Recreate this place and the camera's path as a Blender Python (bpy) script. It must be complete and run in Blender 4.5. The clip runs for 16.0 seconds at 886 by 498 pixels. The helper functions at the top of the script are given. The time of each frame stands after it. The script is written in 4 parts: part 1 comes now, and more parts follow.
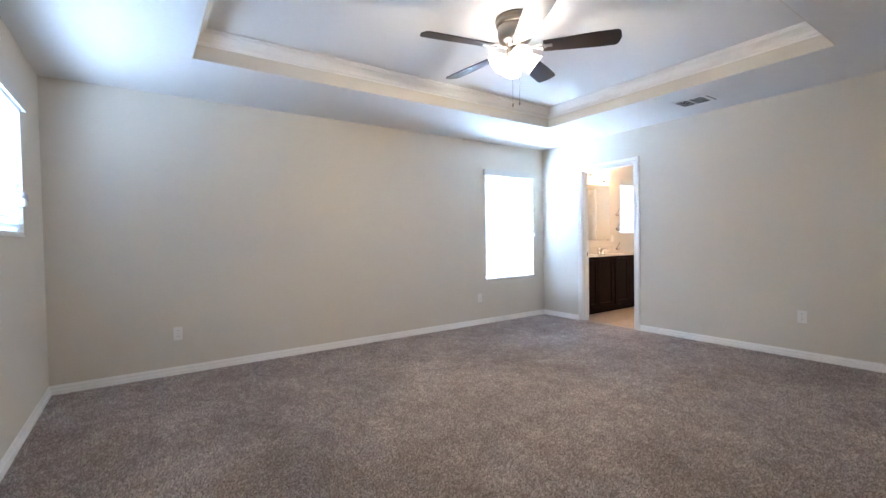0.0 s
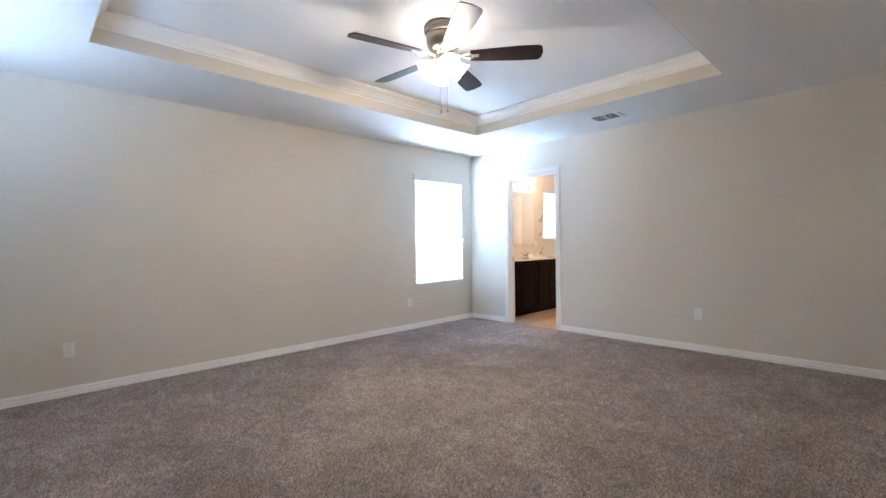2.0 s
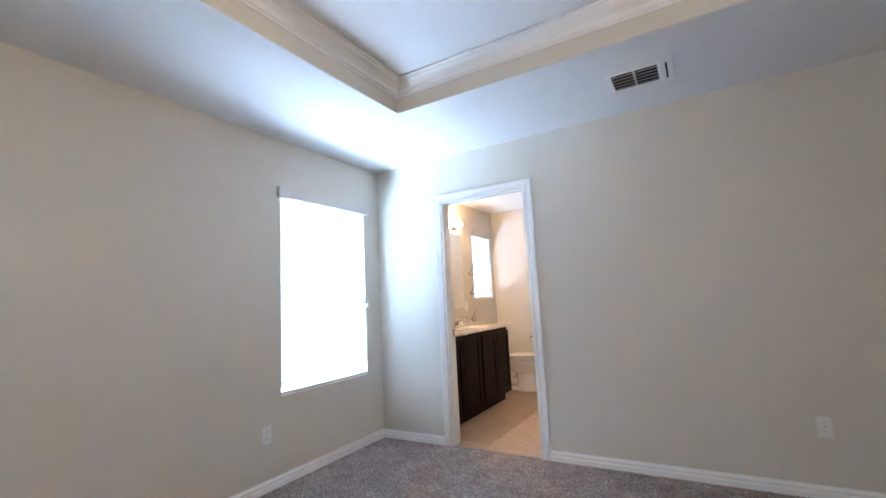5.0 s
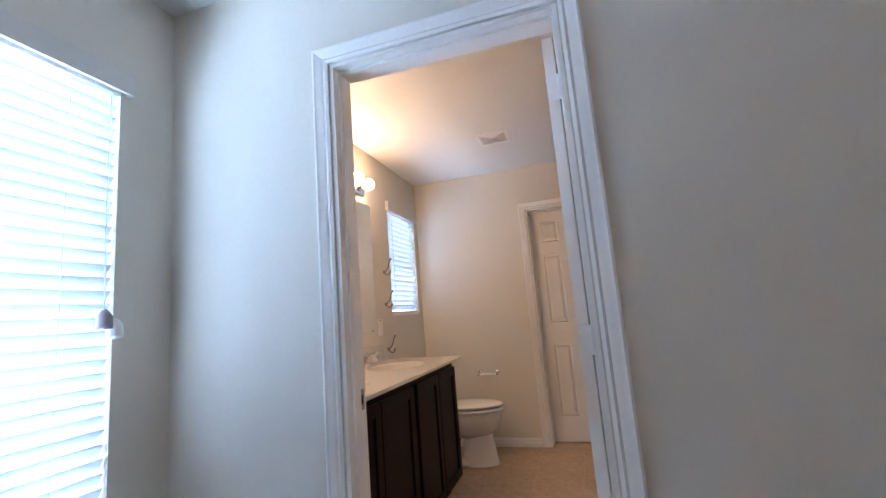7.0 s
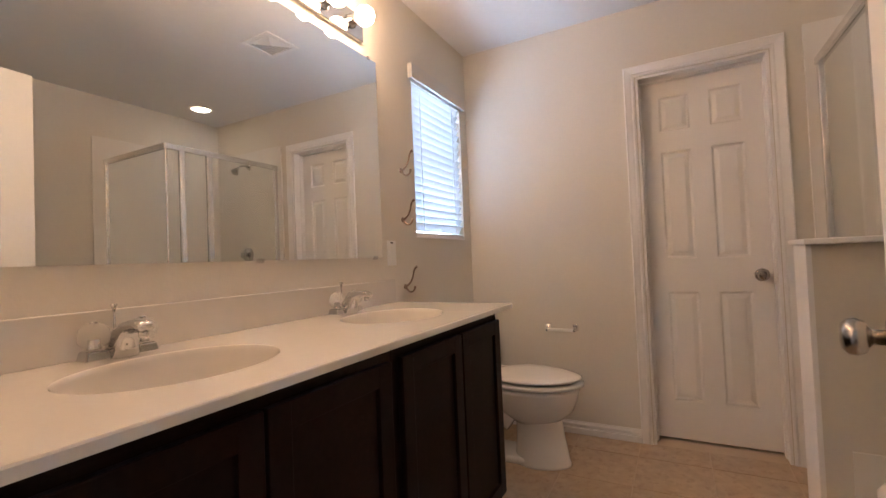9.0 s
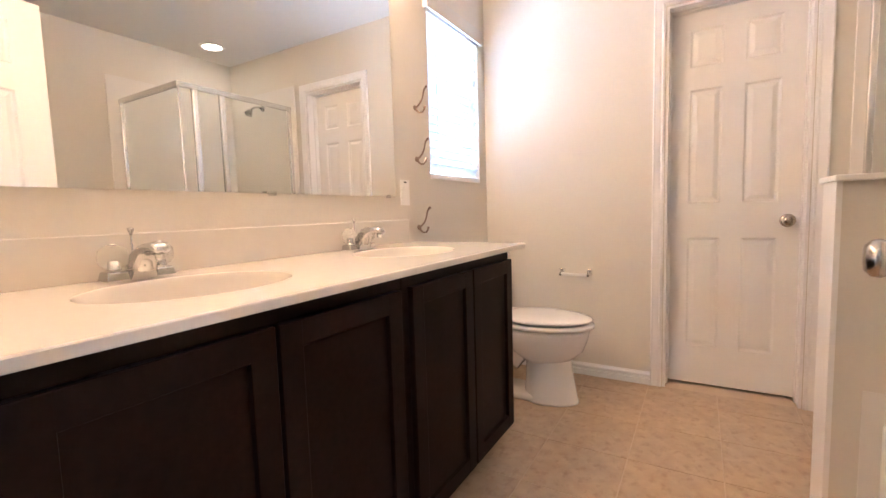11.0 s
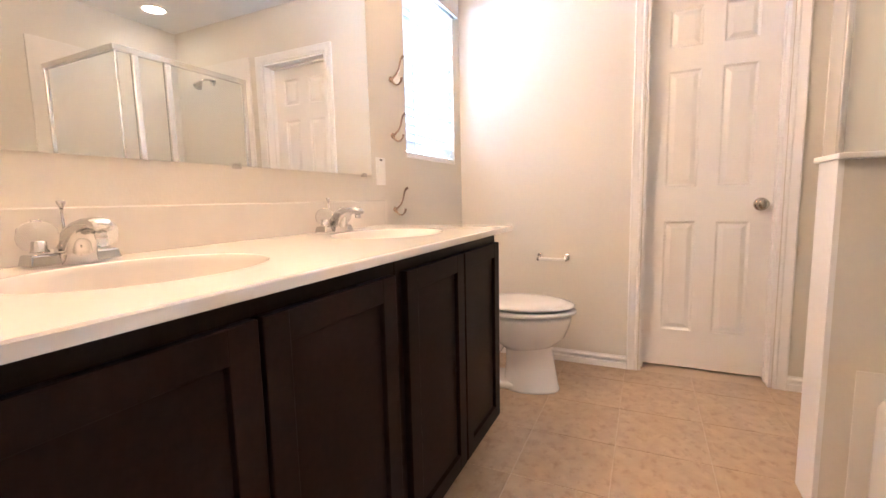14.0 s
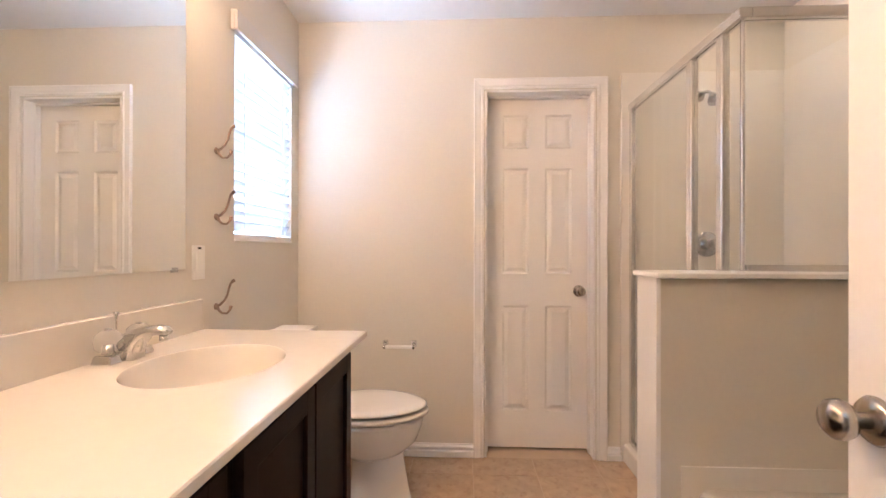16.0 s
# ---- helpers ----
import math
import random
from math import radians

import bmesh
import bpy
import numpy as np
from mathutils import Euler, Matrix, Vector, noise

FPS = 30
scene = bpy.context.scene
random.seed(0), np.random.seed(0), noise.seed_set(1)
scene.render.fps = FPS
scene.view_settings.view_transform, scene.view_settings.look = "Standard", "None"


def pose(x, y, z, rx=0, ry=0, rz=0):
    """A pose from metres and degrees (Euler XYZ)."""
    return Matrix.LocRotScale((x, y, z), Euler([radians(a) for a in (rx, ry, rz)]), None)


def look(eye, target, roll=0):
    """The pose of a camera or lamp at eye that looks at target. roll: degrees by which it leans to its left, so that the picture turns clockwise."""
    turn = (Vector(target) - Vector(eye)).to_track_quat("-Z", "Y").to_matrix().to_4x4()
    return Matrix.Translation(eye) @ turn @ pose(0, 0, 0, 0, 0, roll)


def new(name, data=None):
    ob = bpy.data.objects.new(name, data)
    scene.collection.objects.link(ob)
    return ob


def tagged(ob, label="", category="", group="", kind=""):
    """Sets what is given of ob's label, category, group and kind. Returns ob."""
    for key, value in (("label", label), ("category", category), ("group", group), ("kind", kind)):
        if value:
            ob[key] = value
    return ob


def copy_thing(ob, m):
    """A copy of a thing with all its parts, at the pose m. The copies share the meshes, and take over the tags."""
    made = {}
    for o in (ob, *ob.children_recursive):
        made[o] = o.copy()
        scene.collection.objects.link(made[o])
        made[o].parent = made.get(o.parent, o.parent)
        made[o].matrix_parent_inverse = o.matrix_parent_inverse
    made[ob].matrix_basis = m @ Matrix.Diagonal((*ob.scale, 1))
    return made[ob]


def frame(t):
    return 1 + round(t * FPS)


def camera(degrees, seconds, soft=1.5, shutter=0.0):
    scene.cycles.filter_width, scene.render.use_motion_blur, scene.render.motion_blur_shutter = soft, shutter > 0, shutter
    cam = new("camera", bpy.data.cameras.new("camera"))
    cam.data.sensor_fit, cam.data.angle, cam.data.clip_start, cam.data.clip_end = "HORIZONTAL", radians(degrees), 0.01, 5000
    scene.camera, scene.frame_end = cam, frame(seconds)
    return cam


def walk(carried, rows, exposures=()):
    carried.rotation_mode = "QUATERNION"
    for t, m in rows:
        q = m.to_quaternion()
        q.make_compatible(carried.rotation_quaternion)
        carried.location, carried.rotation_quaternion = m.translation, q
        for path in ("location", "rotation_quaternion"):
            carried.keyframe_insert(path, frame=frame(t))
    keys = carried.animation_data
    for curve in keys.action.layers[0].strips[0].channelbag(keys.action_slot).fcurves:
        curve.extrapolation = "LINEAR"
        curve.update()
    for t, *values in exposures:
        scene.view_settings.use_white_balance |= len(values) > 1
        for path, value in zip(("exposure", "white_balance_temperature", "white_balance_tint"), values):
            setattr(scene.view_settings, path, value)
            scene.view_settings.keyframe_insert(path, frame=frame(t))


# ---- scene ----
cam = camera(91.4, 16.0)

PATH = [
    (0, (4.439, -4.92, 1.151), (2.799, -3.776, 1.105), -1.0),
    (0.5, (4.45, -4.912, 1.146), (2.866, -3.692, 1.099), -1.2),
    (1, (4.454, -4.907, 1.149), (2.948, -3.591, 1.111), -1.1),
    (1.5, (4.456, -4.911, 1.145), (3.005, -3.534, 1.11), -0.9),
    (2, (4.444, -4.908, 1.149), (3.007, -3.518, 1.12), -0.9),
    (2.5, (4.353, -4.884, 1.142), (2.896, -3.514, 1.104), -0.6),
    (3, (4.112, -4.737, 1.13), (2.68, -3.341, 1.156), -3.7),
    (3.5, (3.772, -4.428, 1.145), (2.408, -2.972, 1.279), -3.2),
    (4, (3.361, -4.089, 1.175), (2.159, -2.504, 1.389), -2.1),
    (4.2, (3.19, -3.901, 1.186), (2.019, -2.296, 1.415), -2.5),
    (6.3, (1.726, -2.015, 1.16), (1.105, -0.133, 1.427), -5.2),
    (6.5, (1.609, -1.789, 1.134), (1.019, 0.099, 1.428), -6.0),
    (7, (1.43, -1.223, 1.156), (0.855, 0.669, 1.459), -4.6),
    (7.5, (1.332, -0.714, 1.114), (0.709, 1.167, 1.385), -4.6),
    (8, (1.286, -0.321, 1.101), (0.452, 1.489, 1.275), -2.8),
    (8.5, (1.207, -0.078, 1.063), (0.341, 1.724, 1.13), -2.9),
    (9, (1.213, 0.013, 1.064), (0.264, 1.773, 1.115), -2.4),
    (9.5, (1.206, 0.033, 1.039), (0.211, 1.768, 1.003), -2.1),
    (10, (1.218, 0.029, 1.024), (0.215, 1.757, 0.927), -1.9),
    (12.5, (1.22, 0.033, 0.988), (0.189, 1.727, 0.732), -1.7),
    (13, (1.207, 0.036, 0.981), (0.191, 1.735, 0.697), -1.7),
    (13.5, (1.162, 0.041, 0.976), (0.188, 1.761, 0.676), -1.0),
    (14, (1.071, 0.091, 0.979), (0.225, 1.889, 0.751), -1.3),
    (14.5, (0.99, 0.208, 1.036), (0.291, 2.081, 0.958), -2.3),
    (15, (0.935, 0.255, 1.125), (0.514, 2.209, 1.147), -1.7),
    (15.5, (0.924, 0.256, 1.147), (0.715, 2.245, 1.128), -0.9),
    (16, (0.932, 0.252, 1.154), (0.841, 2.25, 1.157), 0.1),
]
EXPOSURES = [(0, 1.36, 5720, 15), (4.0, 1.36, 5800, 15), (6.3, 0.22, 5720, 18), (7.5, 0.12, 5720, 19), (8.5, 0.08, 5900, 20), (10.0, 0.82, 5740, 19), (12.3, 1.44, 5500, 17), (14.0, 1.46, 5540, 18), (15.0, 1.33, 5620, 19), (16.0, 1.06, 5720, 19)]
walk(cam, [(t, look(eye, aim, lean)) for t, eye, aim, lean in PATH], EXPOSURES)

# ---------- world and large lights ----------
world = bpy.data.worlds.new("sky_world")
scene.world = world
world.use_nodes = True
wn = world.node_tree
sky = wn.nodes.new("ShaderNodeTexSky")
sky.sky_type, sky.sun_disc = "NISHITA", False
sky.sun_elevation, sky.sun_rotation = radians(48), radians(70)
wn.links.new(sky.outputs[0], wn.nodes["Background"].inputs[0])
wn.nodes["Background"].inputs[1].default_value = 0.12

sun = new("sun", bpy.data.lights.new("sun", "SUN"))
sun.data.energy, sun.data.angle, sun.data.color = 2.0, radians(0.6), (1, 0.95, 0.88)
sun.matrix_world = look((20, 8, 24), (0, 0, 0))


def window_light(name, centre, target, w, h, power, color):
    """Sky light standing just outside a window's opening."""
    lamp = new(name, bpy.data.lights.new(name, "AREA"))
    lamp.data.shape, lamp.data.size, lamp.data.size_y = "RECTANGLE", w, h
    lamp.data.energy, lamp.data.color = power, color
    lamp.matrix_world = look(centre, target)
    return lamp


DAY = (0.60, 0.81, 1.0)
window_light("sky_light_bedroom_west", (-0.30, -0.685, 1.30), (1, -0.685, 1.30), 1.5, 2.2, 270, DAY)
window_light("sky_light_bedroom_south", (1.10, -5.83, 1.63), (1.10, 0, 1.63), 1.5, 1.5, 92, DAY)
window_light("sky_light_bath", (-0.30, 2.34, 1.64), (1, 2.34, 1.64), 1.0, 1.4, 44, (0.64, 0.83, 1.0))

# ---------- materials ----------


def material(name, color, rough=0.5, metal=0.0, var=0.08, scale=6.0, fine=120.0, bump=0.1, bump_scale=None, depth=0.002, random_tint=0.0, color2=None, mix=0.5, spec=0.5, span=0.2):
    """A surface with tone varied at two scales and a fine relief."""
    m = bpy.data.materials.new(name)
    m.use_nodes = True
    t = m.node_tree
    b = t.nodes["Principled BSDF"]
    co = t.nodes.new("ShaderNodeTexCoord")
    big = t.nodes.new("ShaderNodeTexNoise")
    big.inputs["Scale"].default_value, big.inputs["Detail"].default_value = scale, 4
    small = t.nodes.new("ShaderNodeTexNoise")
    small.inputs["Scale"].default_value, small.inputs["Detail"].default_value = fine, 3
    for n in (big, small):
        t.links.new(co.outputs["Object"], n.inputs["Vector"])
    mixv = t.nodes.new("ShaderNodeMath")
    mixv.operation = "MULTIPLY_ADD"
    t.links.new(small.outputs["Fac"], mixv.inputs[0])
    mixv.inputs[1].default_value = mix
    half = t.nodes.new("ShaderNodeMath")
    half.operation = "MULTIPLY"
    half.inputs[1].default_value = 1 - mix
    t.links.new(big.outputs["Fac"], half.inputs[0])
    t.links.new(half.outputs[0], mixv.inputs[2])
    ramp = t.nodes.new("ShaderNodeValToRGB")
    ramp.color_ramp.elements[0].position, ramp.color_ramp.elements[1].position = 0.5 - span, 0.5 + span
    c = Vector(color)
    lo = color2 if color2 else tuple(c * (1 - var))
    hi = color if color2 else tuple(min(1, v) for v in c * (1 + var))
    ramp.color_ramp.elements[0].color = (*lo, 1)
    ramp.color_ramp.elements[1].color = (*hi, 1)
    t.links.new(mixv.outputs[0], ramp.inputs[0])
    out = ramp.outputs[0]
    if random_tint:
        info = t.nodes.new("ShaderNodeObjectInfo")
        hsv = t.nodes.new("ShaderNodeHueSaturation")
        mr = t.nodes.new("ShaderNodeMapRange")
        mr.inputs[3].default_value, mr.inputs[4].default_value = 1 - random_tint, 1 + random_tint
        t.links.new(info.outputs["Random"], mr.inputs[0])
        t.links.new(mr.outputs[0], hsv.inputs["Value"])
        t.links.new(out, hsv.inputs["Color"])
        out = hsv.outputs[0]
    t.links.new(out, b.inputs["Base Color"])
    b.inputs["Roughness"].default_value, b.inputs["Metallic"].default_value = rough, metal
    b.inputs["Specular IOR Level"].default_value = spec
    if bump:
        bn = t.nodes.new("ShaderNodeTexNoise")
        bn.inputs["Scale"].default_value, bn.inputs["Detail"].default_value = bump_scale or fine, 2
        t.links.new(co.outputs["Object"], bn.inputs["Vector"])
        bu = t.nodes.new("ShaderNodeBump")
        bu.inputs["Strength"].default_value, bu.inputs["Distance"].default_value = bump, depth
        t.links.new(bn.outputs["Fac"], bu.inputs["Height"])
        t.links.new(bu.outputs[0], b.inputs["Normal"])
    return m


def plain(name, color, rough=0.4, metal=0.0, emit=None, strength=0.0, transmission=0.0, ior=1.45):
    m = bpy.data.materials.new(name)
    m.use_nodes = True
    b = m.node_tree.nodes["Principled BSDF"]
    b.inputs["Base Color"].default_value = (*color, 1)
    b.inputs["Roughness"].default_value, b.inputs["Metallic"].default_value = rough, metal
    b.inputs["Transmission Weight"].default_value, b.inputs["IOR"].default_value = transmission, ior
    if emit:
        b.inputs["Emission Color"].default_value = (*emit, 1)
        b.inputs["Emission Strength"].default_value = strength
    return m


WALL = material("wall_paint", (0.685, 0.645, 0.568), 0.75, var=0.025, scale=1.2, fine=60, bump=0.25, bump_scale=140, depth=0.0015)
CEIL = material("ceiling_paint", (0.80, 0.795, 0.78), 0.85, var=0.02, scale=1.0, fine=40, bump=0.3, bump_scale=110, depth=0.002)
TRIM = material("trim_paint", (0.85, 0.835, 0.81), 0.35, var=0.02, scale=3, fine=60, bump=0.05, bump_scale=60, depth=0.001)
BASEP = material("baseboard_paint", (0.90, 0.89, 0.87), 0.35, var=0.02, scale=3, fine=60, bump=0.05, bump_scale=60, depth=0.001)
DOORP = material("door_paint", (0.85, 0.825, 0.79), 0.4, var=0.02, scale=3, fine=90, bump=0.12, bump_scale=150, depth=0.0008)


def pile_material():
    m = bpy.data.materials.new("carpet_yarn")
    m.use_nodes = True
    t = m.node_tree
    p = t.nodes["Principled BSDF"]
    geo = t.nodes.new("ShaderNodeNewGeometry")
    ramp = t.nodes.new("ShaderNodeValToRGB")
    e = ramp.color_ramp.elements
    e[0].position, e[0].color = 0.0, (0.26, 0.222, 0.208, 1)
    e[1].position, e[1].color = 1.0, (0.52, 0.455, 0.43, 1)
    mid = ramp.color_ramp.elements.new(0.6)
    mid.color = (0.375, 0.325, 0.306, 1)
    t.links.new(geo.outputs["Random Per Island"], ramp.inputs[0])
    co = t.nodes.new("ShaderNodeTexCoord")
    hsv = t.nodes.new("ShaderNodeHueSaturation")
    # patch tones put the changing sheen of brushed pile into the yarn colour
    total = None
    for scale, low, high in ((2.2, 0.44, 0.56), (9.0, 0.43, 0.57), (34.0, 0.42, 0.58)):
        n = t.nodes.new("ShaderNodeTexNoise")
        n.inputs["Scale"].default_value, n.inputs["Detail"].default_value, n.inputs["Distortion"].default_value = scale, 3, 0.6
        t.links.new(co.outputs["Object"], n.inputs["Vector"])
        mr = t.nodes.new("ShaderNodeMapRange")
        mr.inputs[1].default_value, mr.inputs[2].default_value = low - 0.1, high + 0.1
        mr.inputs[3].default_value, mr.inputs[4].default_value = 0.88, 1.13
        t.links.new(n.outputs["Fac"], mr.inputs[0])
        if total is None:
            total = mr.outputs[0]
        else:
            mul = t.nodes.new("ShaderNodeMath")
            mul.operation = "MULTIPLY"
            t.links.new(total, mul.inputs[0])
            t.links.new(mr.outputs[0], mul.inputs[1])
            total = mul.outputs[0]
    t.links.new(total, hsv.inputs["Value"])
    t.links.new(ramp.outputs[0], hsv.inputs["Color"])
    t.links.new(hsv.outputs[0], p.inputs["Base Color"])
    p.inputs["Roughness"].default_value = 0.95
    p.inputs["Specular IOR Level"].default_value = 0.1
    return m


PILE = pile_material()
CARPET = material("carpet", (0.30, 0.255, 0.23), 0.95, scale=2.5, fine=95, bump=1.0, bump_scale=95, depth=0.010, color2=(0.085, 0.070, 0.062), mix=0.85, span=0.14)
TILE = material("floor_tile", (0.54, 0.395, 0.262), 0.35, scale=4, fine=17, span=0.15, mix=0.65, bump=0.06, bump_scale=30, depth=0.001, random_tint=0.03, color2=(0.44, 0.31, 0.20))


def add_flecks(m, color, scale):
    """Scatters small darker flecks over a material's base colour."""
    t = m.node_tree
    p = t.nodes["Principled BSDF"]
    old = p.inputs["Base Color"].links[0].from_socket
    co = t.nodes.new("ShaderNodeTexCoord")
    warp = t.nodes.new("ShaderNodeMapping")
    warp.inputs["Scale"].default_value = (1.4, 1.0, 1.0)
    info = t.nodes.new("ShaderNodeObjectInfo")
    shift = t.nodes.new("ShaderNodeVectorMath")
    shift.operation = "SCALE"
    shift.inputs["Scale"].default_value = 3.0
    t.links.new(info.outputs["Location"], shift.inputs[0])
    t.links.new(co.outputs["Object"], warp.inputs["Vector"])
    t.links.new(shift.outputs["Vector"], warp.inputs["Location"])
    n = t.nodes.new("ShaderNodeTexNoise")
    n.inputs["Scale"].default_value, n.inputs["Detail"].default_value, n.inputs["Roughness"].default_value = scale, 5, 0.6
    t.links.new(warp.outputs[0], n.inputs["Vector"])
    r = t.nodes.new("ShaderNodeValToRGB")
    r.color_ramp.elements[0].position, r.color_ramp.elements[1].position = 0.52, 0.74
    t.links.new(n.outputs["Fac"], r.inputs[0])
    mx = t.nodes.new("ShaderNodeMix")
    mx.data_type = "RGBA"
    t.links.new(r.outputs[0], mx.inputs["Factor"])
    t.links.new(old, mx.inputs["A"])
    mx.inputs["B"].default_value = (*color, 1)
    t.links.new(mx.outputs["Result"], p.inputs["Base Color"])


add_flecks(TILE, (0.36, 0.235, 0.145), 20)
GROUT = material("grout", (0.58, 0.45, 0.325), 0.9, var=0.1, scale=10, fine=200, bump=0.3)
ESPRESSO = material("espresso_wood", (0.0130, 0.0056, 0.0044), 0.45, spec=0.08, var=0.35, scale=5, fine=60, bump=0.1, bump_scale=80, depth=0.0006)
MARBLE = material("cultured_marble", (0.675, 0.635, 0.575), 0.10, var=0.02, scale=4, fine=30, bump=0.0)
PORCELAIN = plain("porcelain", (0.82, 0.79, 0.75), 0.1)
CHROME = plain("chrome", (0.60, 0.60, 0.60), 0.07, 1.0)
NICKEL = material("brushed_nickel", (0.36, 0.325, 0.285), 0.28, 1.0, var=0.06, scale=20, fine=200, bump=0.05)
VENTGAP = plain("vent_shadow", (0.56, 0.53, 0.49), 0.8)
KNOB = material("satin_nickel", (0.42, 0.38, 0.33), 0.26, 1.0, var=0.06, scale=20, fine=200, bump=0.03)
BRONZE = material("aged_bronze", (0.27, 0.20, 0.15), 0.4, 0.9, var=0.2, scale=30, fine=150, bump=0.1)
ALU = material("satin_aluminium", (0.82, 0.81, 0.80), 0.24, 0.8, var=0.04, scale=10, fine=120, bump=0.03)
MIRROR = plain("mirror_silver", (0.86, 0.88, 0.86), 0.0, 1.0)
GLASS = plain("clear_glass", (0.97, 0.99, 0.98), 0.0, transmission=1.0, ior=1.15)
ACRYLIC = plain("clear_acrylic", (0.96, 0.95, 0.93), 0.06, transmission=0.82, ior=1.12)
# white valance board, with the shade on its front put into the colour
VALANCE = material("shaded_white_valance", (0.64, 0.62, 0.58), 0.5, var=0.02, scale=5, fine=60, bump=0.03)
FIBRE = material("white_fibreglass", (0.78, 0.75, 0.70), 0.25, var=0.015, scale=3, fine=40, bump=0.0)
PLATE = plain("white_plastic", (0.82, 0.81, 0.78), 0.35)
TASSEL = plain("lilac_grey_plastic", (0.42, 0.39, 0.46), 0.4)
DARK = plain("dark_gap", (0.02, 0.018, 0.016), 0.7)
BLADE = material("dark_walnut_blade", (0.014, 0.007, 0.0045), 0.40, spec=0.32, var=0.4, scale=6, fine=70, bump=0.05)
SHADE = plain("lit_frosted_glass", (0.9, 0.88, 0.82), 0.4, emit=(1.0, 0.84, 0.66), strength=11.0)
FANBULB = plain("lit_fan_bulb", (0.9, 0.88, 0.82), 0.3, emit=(1.0, 0.82, 0.57), strength=400.0)
GLOBE = plain("lit_globe_bulb", (0.9, 0.88, 0.82), 0.3, emit=(1.0, 0.655, 0.365), strength=62.0)
CANLENS = plain("lit_recessed_lens", (0.9, 0.9, 0.88), 0.4, emit=(1.0, 0.80, 0.56), strength=19.0)
WINPANE = plain("window_glass", (0.95, 0.98, 1.0), 0.0, transmission=1.0, ior=1.1)


def blind_material():
    m = bpy.data.materials.new("white_blind_slat")
    m.use_nodes = True
    t = m.node_tree
    out = t.nodes["Material Output"]
    b = t.nodes["Principled BSDF"]
    b.inputs["Base Color"].default_value = (0.78, 0.79, 0.80, 1)
    b.inputs["Roughness"].default_value = 0.45
    tr = t.nodes.new("ShaderNodeBsdfTranslucent")
    tr.inputs[0].default_value = (0.85, 0.90, 0.95, 1)
    mix = t.nodes.new("ShaderNodeMixShader")
    mix.inputs[0].default_value = 0.20
    t.links.new(b.outputs[0], mix.inputs[1])
    t.links.new(tr.outputs[0], mix.inputs[2])
    t.links.new(mix.outputs[0], out.inputs[0])
    return m


BLIND = blind_material()

# ---------- mesh helpers ----------


def mesh_object(name, bm, mat, parent=None, label="", smooth=False):
    bmesh.ops.recalc_face_normals(bm, faces=bm.faces[:])
    me = bpy.data.meshes.new(name)
    bm.to_mesh(me)
    bm.free()
    me.materials.append(mat)
    if smooth:
        for p in me.polygons:
            p.use_smooth = True
    ob = new(name, me)
    if parent:
        ob.parent = parent
    if label:
        ob["label"] = label
    return ob


def part(name, bm, mat, parent, label="", smooth=False):
    return mesh_object(name, bm, mat, parent, label, smooth)


def structure(name, bm, mat, label, category="", smooth=False):
    return tagged(mesh_object(name, bm, mat, smooth=smooth), label, category or name.split("_")[0], kind="structure")


def thing(name, place, label, category, group=""):
    ob = new(name)
    ob.empty_display_size = 0.1
    ob.matrix_world = place
    return tagged(ob, label, category, group)


def add_box(bm, x0, x1, y0, y1, z0, z1, bevel=0.0):
    g = bmesh.ops.create_cube(bm, size=1.0, matrix=Matrix.LocRotScale(((x0 + x1) / 2, (y0 + y1) / 2, (z0 + z1) / 2), None, (x1 - x0, y1 - y0, z1 - z0)))
    if bevel:
        edges = list({e for v in g["verts"] for e in v.link_edges})
        bmesh.ops.bevel(bm, geom=edges, offset=bevel, segments=2, affect="EDGES", profile=0.5)


def box(x0, x1, y0, y1, z0, z1, bevel=0.0):
    bm = bmesh.new()
    add_box(bm, x0, x1, y0, y1, z0, z1, bevel)
    return bm


def add_lathe(bm, profile, m=None, steps=28, sx=1.0, sy=1.0, caps=True):
    """Turns (radius, height) pairs round z, then lays them by m."""
    m = m or Matrix.Identity(4)
    rings = []
    for r, z in profile:
        if r < 1e-6:
            rings.append([bm.verts.new(m @ Vector((0, 0, z)))])
        else:
            rings.append([bm.verts.new(m @ Vector((sx * r * math.cos(2 * math.pi * i / steps), sy * r * math.sin(2 * math.pi * i / steps), z))) for i in range(steps)])
    for a, b in zip(rings, rings[1:]):
        for i in range(steps):
            j = (i + 1) % steps
            if len(a) == 1 and len(b) > 1:
                bm.faces.new((a[0], b[i], b[j]))
            elif len(b) == 1 and len(a) > 1:
                bm.faces.new((a[i], a[j], b[0]))
            elif len(a) > 1:
                bm.faces.new((a[i], a[j], b[j], b[i]))
    for ring, flip in ((rings[0], True), (rings[-1], False)):
        if len(ring) > 1 and caps:
            bm.faces.new(ring[::-1] if flip else ring)


def lathe(profile, m=None, steps=28, sx=1.0, sy=1.0, caps=True):
    bm = bmesh.new()
    add_lathe(bm, profile, m, steps, sx, sy, caps)
    return bm


